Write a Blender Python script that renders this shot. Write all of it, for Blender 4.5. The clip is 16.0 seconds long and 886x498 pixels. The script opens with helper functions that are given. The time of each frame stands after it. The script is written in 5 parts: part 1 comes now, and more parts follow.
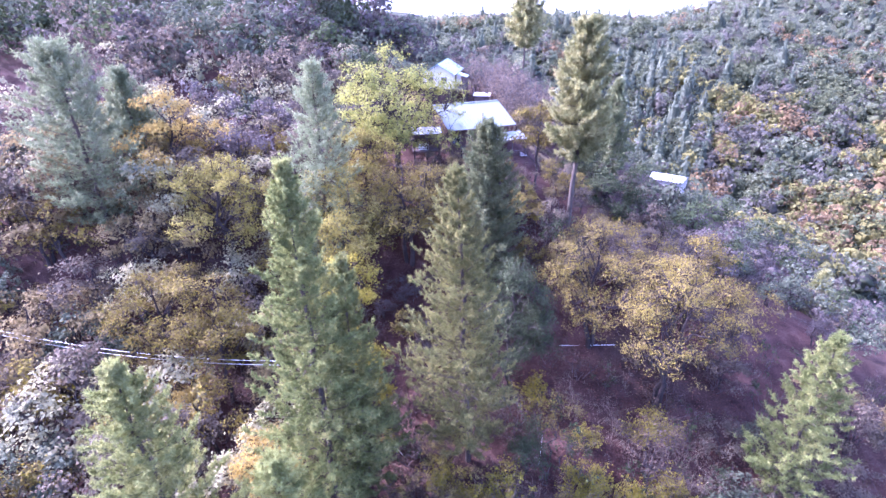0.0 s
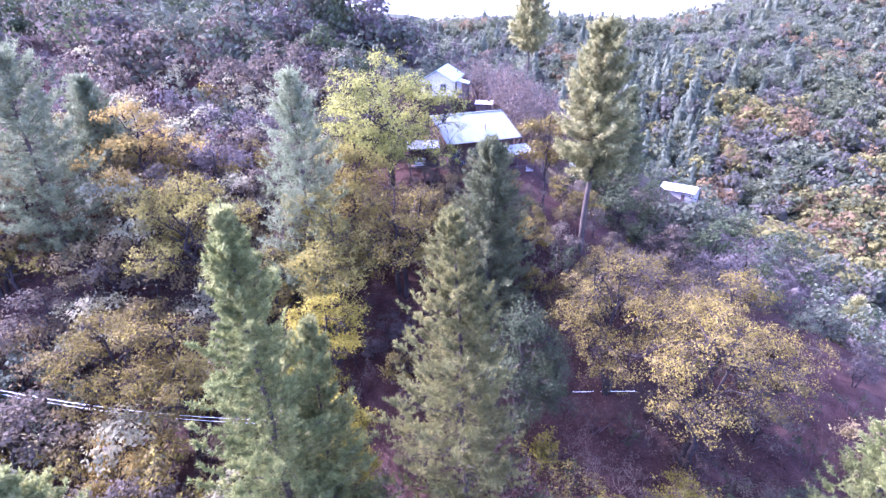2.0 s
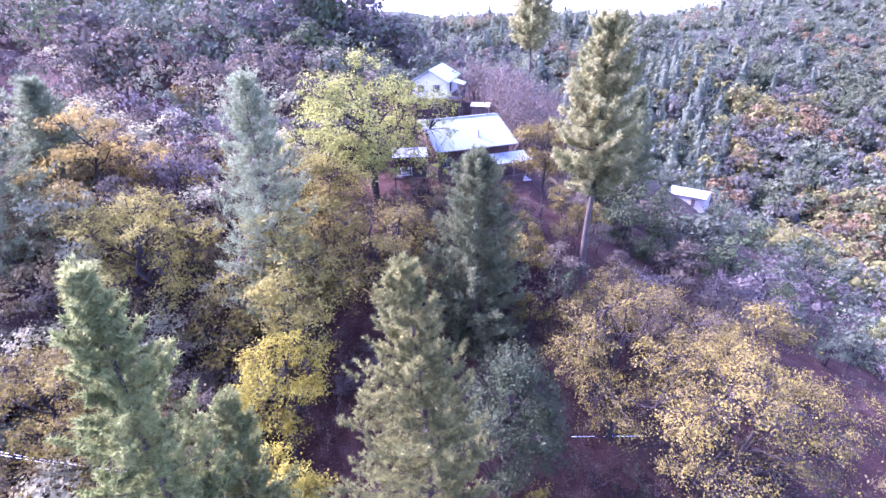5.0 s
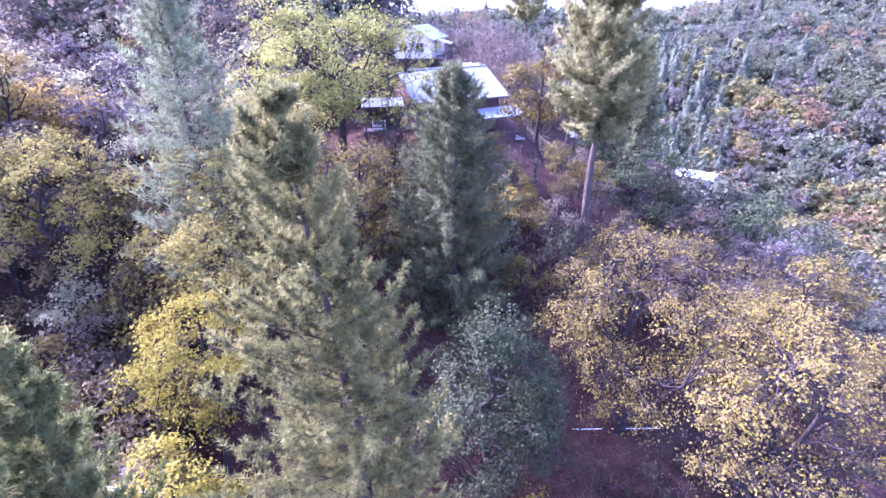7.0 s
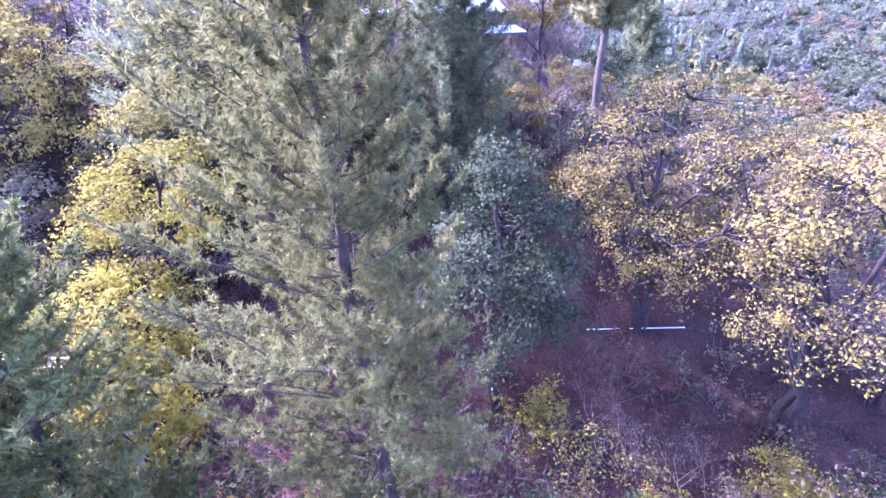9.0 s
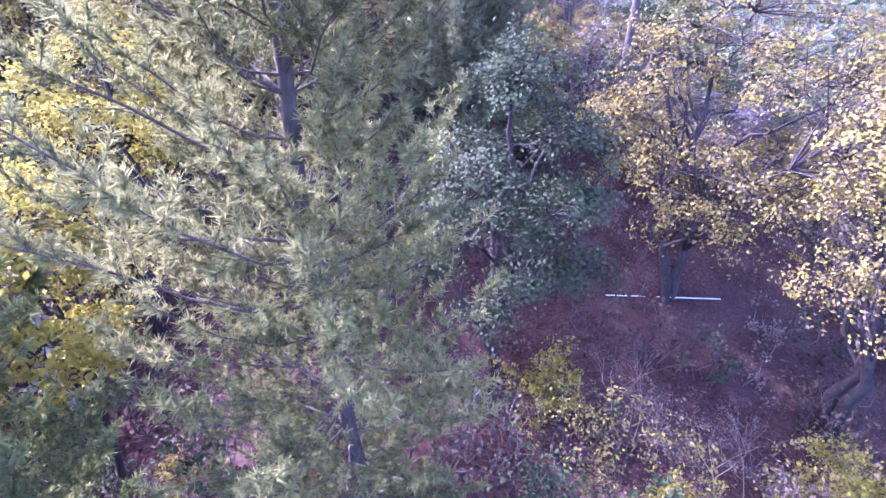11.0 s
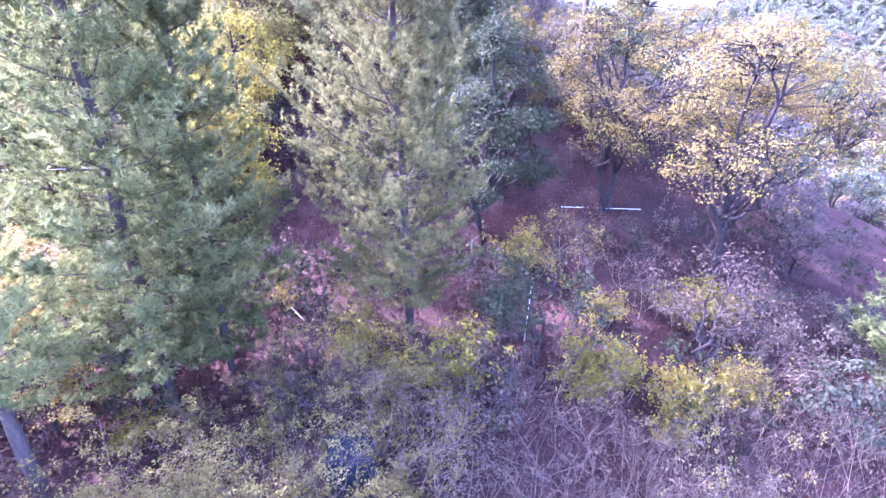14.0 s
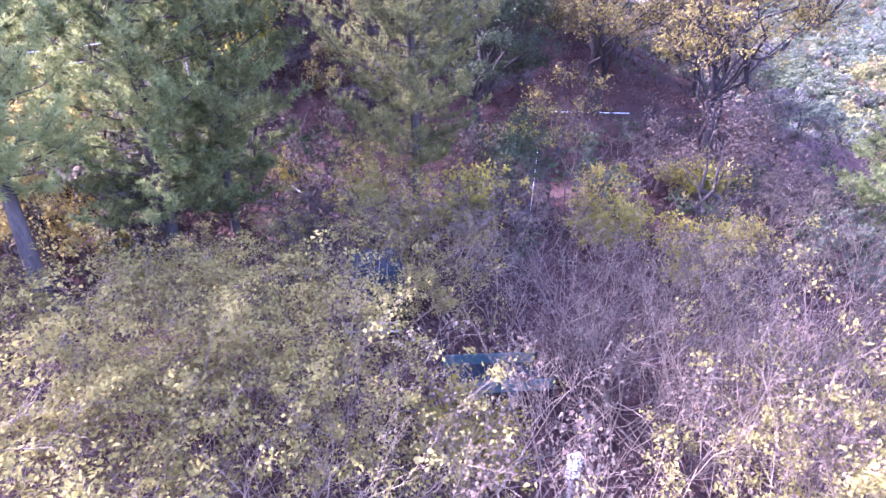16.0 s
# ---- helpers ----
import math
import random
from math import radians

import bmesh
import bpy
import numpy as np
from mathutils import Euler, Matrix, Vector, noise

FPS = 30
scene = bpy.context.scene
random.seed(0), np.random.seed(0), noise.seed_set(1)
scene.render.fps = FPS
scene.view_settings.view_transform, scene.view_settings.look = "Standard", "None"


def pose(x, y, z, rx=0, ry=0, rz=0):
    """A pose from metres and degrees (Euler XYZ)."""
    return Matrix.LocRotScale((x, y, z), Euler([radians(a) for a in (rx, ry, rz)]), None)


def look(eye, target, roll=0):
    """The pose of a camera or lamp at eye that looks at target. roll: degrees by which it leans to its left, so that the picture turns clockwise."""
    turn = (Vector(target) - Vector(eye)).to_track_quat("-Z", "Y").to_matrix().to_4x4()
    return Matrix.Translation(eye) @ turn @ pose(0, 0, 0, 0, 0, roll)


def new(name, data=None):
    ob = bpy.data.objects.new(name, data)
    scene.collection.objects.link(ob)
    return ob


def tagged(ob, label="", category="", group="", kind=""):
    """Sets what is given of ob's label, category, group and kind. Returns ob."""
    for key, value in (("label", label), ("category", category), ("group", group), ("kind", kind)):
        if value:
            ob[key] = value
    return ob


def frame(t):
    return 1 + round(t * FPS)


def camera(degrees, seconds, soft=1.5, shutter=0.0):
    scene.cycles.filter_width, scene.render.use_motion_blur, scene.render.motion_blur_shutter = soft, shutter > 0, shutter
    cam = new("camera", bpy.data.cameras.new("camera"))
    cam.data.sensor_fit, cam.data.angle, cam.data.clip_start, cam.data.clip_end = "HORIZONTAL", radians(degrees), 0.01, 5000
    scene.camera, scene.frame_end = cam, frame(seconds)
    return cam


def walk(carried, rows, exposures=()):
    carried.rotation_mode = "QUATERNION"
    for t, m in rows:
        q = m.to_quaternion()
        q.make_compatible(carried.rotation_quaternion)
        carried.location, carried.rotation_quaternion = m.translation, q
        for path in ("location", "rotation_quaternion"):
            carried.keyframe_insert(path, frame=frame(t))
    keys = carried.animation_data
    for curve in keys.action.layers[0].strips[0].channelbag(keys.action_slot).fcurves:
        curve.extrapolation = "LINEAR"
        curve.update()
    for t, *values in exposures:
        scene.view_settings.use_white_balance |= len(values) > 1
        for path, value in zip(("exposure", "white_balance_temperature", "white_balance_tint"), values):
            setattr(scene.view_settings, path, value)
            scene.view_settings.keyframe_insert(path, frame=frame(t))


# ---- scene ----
cam = camera(84.18, 16.0, soft=1.6)
# seconds, eye, a point looked at, roll
PATH = [
    (0, (-0.00, -0.00, 41.00), (0.00, 35.92, 23.39), -0.67),
    (0.5, (0.08, 2.46, 40.88), (0.08, 38.42, 23.36), -0.73),
    (1, (0.12, 4.47, 40.89), (0.07, 40.45, 23.40), -0.69),
    (1.5, (0.31, 6.21, 40.95), (0.19, 42.19, 23.48), -0.72),
    (2, (0.56, 7.88, 40.94), (0.41, 43.86, 23.47), -0.71),
    (2.5, (0.94, 9.43, 41.00), (0.70, 45.41, 23.54), -0.71),
    (3, (1.13, 10.40, 41.04), (0.80, 46.35, 23.51), -0.79),
    (3.5, (1.27, 11.31, 41.05), (0.87, 47.27, 23.54), -0.85),
    (4, (1.58, 12.25, 41.04), (1.10, 48.17, 23.45), -0.88),
    (4.2, (1.77, 12.62, 41.02), (1.24, 48.53, 23.42), -0.92),
    (6.3, (4.48, 19.24, 36.57), (3.46, 55.19, 19.05), -1.07),
    (6.5, (4.58, 19.94, 35.47), (3.35, 55.90, 18.01), -1.03),
    (7, (4.89, 20.87, 32.85), (4.40, 56.86, 15.41), -1.04),
    (7.5, (4.93, 21.21, 30.52), (3.99, 57.21, 13.12), -1.03),
    (8, (4.91, 21.34, 28.05), (3.70, 57.35, 10.68), -1.08),
    (8.5, (4.57, 21.25, 25.49), (3.94, 57.29, 8.15), -1.14),
    (9, (4.61, 20.92, 23.36), (4.45, 57.00, 6.08), -1.34),
    (9.2, (4.65, 20.89, 23.11), (4.35, 56.96, 5.82), -1.38),
    (11.3, (5.16, 23.84, 18.50), (4.38, 59.52, 0.44), 1.57),
    (11.5, (4.68, 23.46, 18.31), (4.63, 59.30, 0.54), 1.89),
    (12, (4.70, 21.24, 18.27), (4.62, 57.04, 0.41), 1.67),
    (12.5, (4.60, 17.73, 18.34), (4.66, 53.58, 0.61), 1.55),
    (13, (4.40, 13.77, 18.11), (4.69, 49.87, 0.87), 1.43),
    (13.5, (4.14, 11.28, 18.18), (4.53, 47.36, 0.92), 1.67),
    (14, (4.03, 9.79, 17.98), (4.30, 45.85, 0.68), 1.74),
    (14.5, (4.08, 7.80, 17.62), (4.38, 43.83, 0.25), 1.71),
    (15, (3.96, 6.84, 15.48), (4.19, 42.95, -1.72), 1.82),
    (15.5, (2.56, 6.53, 12.91), (2.91, 42.66, -4.24), 1.88),
    (16, (1.80, 6.59, 10.46), (4.65, 42.67, -6.57), 1.50),
]
walk(cam, [(t, look(e, g, r)) for t, e, g, r in PATH], [(0, 3.5, 4850, 50), (7, 3.5, 4780, 57), (9, 3.8, 4640, 57), (12.3, 4.08, 4650, 55), (13.5, 4.4, 4680, 58), (14.8, 4.35, 4750, 58), (16, 4.0, 4900, 55)])

# ---- light ----
SUN_FROM = Vector((-0.72, 0.3, 0.64)).normalized()
world = bpy.data.worlds.new("sky")
scene.world = world
world.use_nodes = True
wn = world.node_tree.nodes
sky = wn.new("ShaderNodeTexSky")
sky.sky_type = "NISHITA"
sky.sun_disc = False
sky.sun_elevation = math.asin(SUN_FROM.z)
sky.sun_rotation = math.atan2(SUN_FROM.x, SUN_FROM.y)
sky.air_density, sky.dust_density, sky.ozone_density = 1.0, 3.5, 0.6
wn["Background"].inputs["Strength"].default_value = 0.15
world.node_tree.links.new(sky.outputs["Color"], wn["Background"].inputs["Color"])
sun = new("sun", bpy.data.lights.new("sun", "SUN"))
sun.data.energy, sun.data.angle, sun.data.color = 2.5, radians(0.6), (1.0, 0.95, 0.86)
sun.matrix_world = look(SUN_FROM * 100, (0, 0, 0))


# ---- materials ----
def base_mat(name):
    m = bpy.data.materials.new(name)
    m.use_nodes = True
    nt = m.node_tree
    return m, nt, nt.nodes["Principled BSDF"], nt.nodes["Material Output"]


def ramp_of(nt, colours):
    r = nt.nodes.new("ShaderNodeValToRGB")
    el = r.color_ramp.elements
    while len(el) < len(colours):
        el.new(0.5)
    for i, c in enumerate(colours):
        el[i].position = i / max(1, len(colours) - 1)
        el[i].color = (*c, 1)
    return r


def leaf_mat(name, colours, through_light=0.4, rough=0.55, patch=0.4, spread=0.4):
    """Foliage: a colour of its own for each leaf, drifting from clump to clump, with light coming through."""
    m, nt, bsdf, out = base_mat(name)
    N, L = nt.nodes, nt.links
    geo, tex = N.new("ShaderNodeNewGeometry"), N.new("ShaderNodeTexNoise")
    tex.inputs["Scale"].default_value = patch
    tex.inputs["Detail"].default_value = 2.0
    L.new(geo.outputs["Position"], tex.inputs["Vector"])
    stretch = N.new("ShaderNodeMapRange")
    stretch.inputs["From Min"].default_value, stretch.inputs["From Max"].default_value = 0.3, 0.7
    L.new(tex.outputs["Fac"], stretch.inputs["Value"])
    mix = N.new("ShaderNodeMix")
    mix.inputs["Factor"].default_value = spread
    L.new(stretch.outputs["Result"], mix.inputs["A"])
    L.new(geo.outputs["Random Per Island"], mix.inputs["B"])
    ramp = ramp_of(nt, colours)
    L.new(mix.outputs["Result"], ramp.inputs["Fac"])
    info, hsv = N.new("ShaderNodeObjectInfo"), N.new("ShaderNodeHueSaturation")
    vary = N.new("ShaderNodeMapRange")
    vary.inputs["To Min"].default_value, vary.inputs["To Max"].default_value = 0.82, 1.18
    L.new(info.outputs["Random"], vary.inputs["Value"])
    L.new(vary.outputs["Result"], hsv.inputs["Value"])
    L.new(ramp.outputs["Color"], hsv.inputs["Color"])
    L.new(hsv.outputs["Color"], bsdf.inputs["Base Color"])
    bsdf.inputs["Roughness"].default_value = rough
    bsdf.inputs["Specular IOR Level"].default_value = 0.08
    tr, blend = N.new("ShaderNodeBsdfTranslucent"), N.new("ShaderNodeMixShader")
    L.new(hsv.outputs["Color"], tr.inputs["Color"])
    blend.inputs["Fac"].default_value = through_light
    L.new(bsdf.outputs["BSDF"], blend.inputs[1])
    L.new(tr.outputs["BSDF"], blend.inputs[2])
    L.new(blend.outputs["Shader"], out.inputs["Surface"])
    return m


def grain_mat(name, colours, scale=3.0, fine=30.0, rough=0.85, bump=0.3, metal=0.0, stretch=(1, 1, 1), objectwise=False):
    """A surface with stains and a fine grain, and relief from the grain."""
    m, nt, bsdf, out = base_mat(name)
    N, L = nt.nodes, nt.links
    co, mp = N.new("ShaderNodeTexCoord"), N.new("ShaderNodeMapping")
    mp.inputs["Scale"].default_value = stretch
    L.new(co.outputs["Object"], mp.inputs["Vector"])
    big, small = N.new("ShaderNodeTexNoise"), N.new("ShaderNodeTexNoise")
    big.inputs["Scale"].default_value, big.inputs["Detail"].default_value = scale, 5
    small.inputs["Scale"].default_value, small.inputs["Detail"].default_value = fine, 4
    for t in (big, small):
        L.new(mp.outputs["Vector"], t.inputs["Vector"])
    mix = N.new("ShaderNodeMix")
    mix.inputs["Factor"].default_value = 0.45
    L.new(big.outputs["Fac"], mix.inputs["A"])
    L.new(small.outputs["Fac"], mix.inputs["B"])
    wide = N.new("ShaderNodeMapRange")
    wide.inputs["From Min"].default_value, wide.inputs["From Max"].default_value = 0.32, 0.68
    L.new(mix.outputs["Result"], wide.inputs["Value"])
    ramp = ramp_of(nt, colours)
    if objectwise:
        info, add = N.new("ShaderNodeObjectInfo"), N.new("ShaderNodeMath")
        add.operation = "MULTIPLY_ADD"
        add.inputs[1].default_value, add.inputs[2].default_value = 0.5, -0.25
        L.new(info.outputs["Random"], add.inputs[0])
        both = N.new("ShaderNodeMath")
        L.new(wide.outputs["Result"], both.inputs[0])
        L.new(add.outputs["Value"], both.inputs[1])
        L.new(both.outputs["Value"], ramp.inputs["Fac"])
    else:
        L.new(wide.outputs["Result"], ramp.inputs["Fac"])
    L.new(ramp.outputs["Color"], bsdf.inputs["Base Color"])
    bsdf.inputs["Roughness"].default_value, bsdf.inputs["Metallic"].default_value = rough, metal
    bsdf.inputs["Specular IOR Level"].default_value = 0.12 if rough > 0.7 else 0.4
    bp = N.new("ShaderNodeBump")
    bp.inputs["Strength"].default_value, bp.inputs["Distance"].default_value = bump, 0.03
    L.new(small.outputs["Fac"], bp.inputs["Height"])
    L.new(bp.outputs["Normal"], bsdf.inputs["Normal"])
    return m


M = {
    "pine": leaf_mat("pine_needles", [(0.058, 0.07, 0.033), (0.1, 0.113, 0.052), (0.155, 0.16, 0.075), (0.22, 0.205, 0.105)], 0.42, 0.7),
    "pine_blue": leaf_mat("soft_green_pine_needles", [(0.08, 0.094, 0.03), (0.138, 0.154, 0.05), (0.21, 0.218, 0.074), (0.26, 0.245, 0.092)], 0.42, 0.7),
    "pine_olive": leaf_mat("olive_pine_needles", [(0.078, 0.08, 0.03), (0.136, 0.135, 0.049), (0.21, 0.196, 0.068), (0.272, 0.228, 0.09)], 0.42, 0.7),
    "pine_lime": leaf_mat("lime_pine_needles", [(0.143, 0.157, 0.05), (0.243, 0.254, 0.086), (0.328, 0.322, 0.125)], 0.42, 0.7),
    # Grey-green needles made paler than their own tone, imitating haze over them.
    "pine_hazed": leaf_mat("hazed_pine_needles", [(0.13, 0.152, 0.08), (0.19, 0.212, 0.11), (0.265, 0.28, 0.16)], 0.42, 0.8),
    "pine_gold": leaf_mat("pale_gold_pine_needles", [(0.138, 0.141, 0.055), (0.232, 0.224, 0.09), (0.36, 0.315, 0.15)], 0.42, 0.8),
    "oak": leaf_mat("oak_leaves", [(0.045, 0.032, 0.025), (0.104, 0.079, 0.034), (0.171, 0.135, 0.022), (0.117, 0.088, 0.043), (0.184, 0.15, 0.023), (0.079, 0.059, 0.041)], 0.35, 0.8, 0.4, 0.72),
    "brown": leaf_mat("brown_leaves", [(0.05, 0.04, 0.033), (0.085, 0.068, 0.052), (0.122, 0.097, 0.065), (0.106, 0.087, 0.073)], 0.4, 0.75),
    "yellow": leaf_mat("yellow_leaves", [(0.118, 0.108, 0.022), (0.215, 0.182, 0.027), (0.28, 0.238, 0.036), (0.25, 0.172, 0.036)], 0.45, 0.8),
    "lime": leaf_mat("yellow_green_leaves", [(0.11, 0.115, 0.04), (0.205, 0.205, 0.05), (0.29, 0.28, 0.068), (0.225, 0.2, 0.08)], 0.45, 0.8),
    "olive": leaf_mat("olive_leaves", [(0.11, 0.11, 0.075), (0.2, 0.19, 0.11), (0.3, 0.27, 0.14), (0.27, 0.22, 0.17)], 0.4),
    "orange": leaf_mat("orange_leaves", [(0.2, 0.145, 0.045), (0.315, 0.225, 0.06), (0.37, 0.285, 0.085)], 0.45, 0.8),
    "live": leaf_mat("live_oak_leaves", [(0.022, 0.029, 0.013), (0.038, 0.047, 0.021), (0.064, 0.071, 0.034)], 0.25, 0.65),
    "green": leaf_mat("green_leaves", [(0.036, 0.048, 0.022), (0.062, 0.076, 0.034), (0.1, 0.112, 0.052)], 0.3, 0.8),
    "grey": leaf_mat("grey_green_leaves", [(0.05, 0.059, 0.037), (0.078, 0.086, 0.055), (0.11, 0.115, 0.078)], 0.3, 0.8),
    # Far grey, green and bare-twig colours are lightened: haze put into base colour.
    "hazed_grey": leaf_mat("hazed_grey_green_leaves", [(0.062, 0.072, 0.042), (0.098, 0.108, 0.066), (0.14, 0.146, 0.095)], 0.5, 0.85, 0.05),
    "hazed_green": leaf_mat("hazed_green_leaves", [(0.064, 0.076, 0.041), (0.096, 0.105, 0.054), (0.134, 0.137, 0.074)], 0.5, 0.85, 0.05),
    "hazed_bare": leaf_mat("hazed_bare_twigs", [(0.092, 0.083, 0.067), (0.122, 0.112, 0.092), (0.159, 0.145, 0.122)], 0.5, 0.85, 0.05),
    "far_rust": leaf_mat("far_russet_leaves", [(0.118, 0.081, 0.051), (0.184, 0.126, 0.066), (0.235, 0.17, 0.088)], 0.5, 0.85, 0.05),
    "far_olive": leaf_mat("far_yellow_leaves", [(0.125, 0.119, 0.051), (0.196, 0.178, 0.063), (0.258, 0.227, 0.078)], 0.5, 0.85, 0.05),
    "dead": leaf_mat("dead_shrub_leaves", [(0.046, 0.031, 0.023), (0.078, 0.053, 0.038), (0.112, 0.08, 0.056)], 0.3, 0.8),
    "fir": leaf_mat("fir_needles", [(0.057, 0.069, 0.046), (0.086, 0.098, 0.067), (0.115, 0.123, 0.086)], 0.45, 0.8, 0.05),
    "rust": leaf_mat("rust_leaves", [(0.105, 0.077, 0.045), (0.175, 0.132, 0.06), (0.24, 0.187, 0.08)], 0.4, 0.75),
    "lilac": leaf_mat("dry_twig_tips", [(0.056, 0.046, 0.043), (0.088, 0.072, 0.066), (0.119, 0.1, 0.091)], 0.3, 0.8),
    "gold": leaf_mat("gold_shrub_leaves", [(0.098, 0.08, 0.03), (0.168, 0.141, 0.034), (0.222, 0.19, 0.046), (0.172, 0.135, 0.06)], 0.45, 0.8),
    "brush": leaf_mat("brush_leaves", [(0.085, 0.066, 0.034), (0.18, 0.15, 0.044), (0.255, 0.215, 0.06), (0.165, 0.125, 0.068)], 0.45, 0.8, 0.5, 0.6),
    "litter": leaf_mat("fallen_leaves", [(0.031, 0.014, 0.012), (0.058, 0.026, 0.02), (0.095, 0.049, 0.034), (0.122, 0.082, 0.058)], 0.2, 0.8),
    "bark": grain_mat("bark", [(0.018, 0.014, 0.013), (0.038, 0.029, 0.027), (0.062, 0.049, 0.045)], 2, 14, 0.95, 0.8, stretch=(1, 1, 0.3)),
    "pine_bark": grain_mat("pine_bark", [(0.036, 0.028, 0.024), (0.07, 0.055, 0.045), (0.108, 0.083, 0.066)], 2, 10, 0.95, 0.9, stretch=(1, 1, 0.3)),
    "twig": grain_mat("bare_twigs", [(0.095, 0.065, 0.044), (0.162, 0.117, 0.08), (0.272, 0.21, 0.15)], 1.5, 12, 0.85, 0.3),
    # Darker copy of the bare twigs for undergrowth, its shade mixed into the colour.
    "shaded_twig": grain_mat("shaded_twigs", [(0.042, 0.03, 0.031), (0.075, 0.056, 0.055), (0.125, 0.096, 0.092)], 1.5, 12, 0.85, 0.3),
    "pale_wood": grain_mat("bleached_wood", [(0.45, 0.42, 0.38), (0.62, 0.58, 0.52), (0.72, 0.69, 0.63)], 2, 25, 0.8, 0.3),
    "metal_roof": grain_mat("metal_roof", [(0.105, 0.118, 0.121), (0.122, 0.136, 0.139), (0.14, 0.154, 0.157)], 0.4, 6, 0.42, 0.05, 0.0),
    "teal_roof": grain_mat("teal_metal_roof", [(0.24, 0.31, 0.3), (0.29, 0.355, 0.345), (0.33, 0.39, 0.38)], 0.5, 6, 0.45, 0.05),
    "old_roof": grain_mat("weathered_sheet_roof", [(0.26, 0.25, 0.26), (0.38, 0.37, 0.38), (0.48, 0.47, 0.48)], 1.2, 9, 0.55, 0.15),
    "brown_wall": grain_mat("brown_board_wall", [(0.04, 0.023, 0.021), (0.066, 0.039, 0.034), (0.092, 0.056, 0.048)], 1.2, 12, 0.8, 0.3, stretch=(1, 1, 0.2), objectwise=True),
    "cream_wall": grain_mat("cream_stucco", [(0.42, 0.38, 0.33), (0.5, 0.455, 0.4), (0.56, 0.52, 0.46)], 0.8, 20, 0.9, 0.15),
    "dark_wood": grain_mat("dark_timber", [(0.05, 0.035, 0.035), (0.09, 0.065, 0.06), (0.14, 0.1, 0.09)], 2, 20, 0.8, 0.3),
    "grey_wood": grain_mat("grey_timber", [(0.2, 0.17, 0.16), (0.3, 0.26, 0.25), (0.4, 0.36, 0.34)], 2, 20, 0.85, 0.3),
    "white_paint": grain_mat("white_paint", [(0.68, 0.68, 0.66), (0.78, 0.78, 0.77), (0.84, 0.84, 0.83)], 3, 25, 0.5, 0.05),
    "teal_tarp": grain_mat("teal_tarp", [(0.03, 0.06, 0.062), (0.05, 0.09, 0.09), (0.08, 0.12, 0.115)], 1.5, 9, 0.5, 0.4),
    "navy_tarp": grain_mat("navy_tarp", [(0.009, 0.012, 0.014), (0.018, 0.022, 0.025), (0.032, 0.037, 0.041)], 1.5, 9, 0.75, 0.4),
    "wire": grain_mat("aluminium_wire", [(0.6, 0.6, 0.62), (0.7, 0.7, 0.72), (0.78, 0.78, 0.8)], 2, 10, 0.5, 0.02, 0.3),
}


def glass_mat():
    m, nt, bsdf, out = base_mat("window_glass")
    bsdf.inputs["Base Color"].default_value = (0.16, 0.18, 0.19, 1)
    bsdf.inputs["Roughness"].default_value = 0.06
    bsdf.inputs["Transmission Weight"].default_value = 0.6
    return m


M["glass"] = glass_mat()


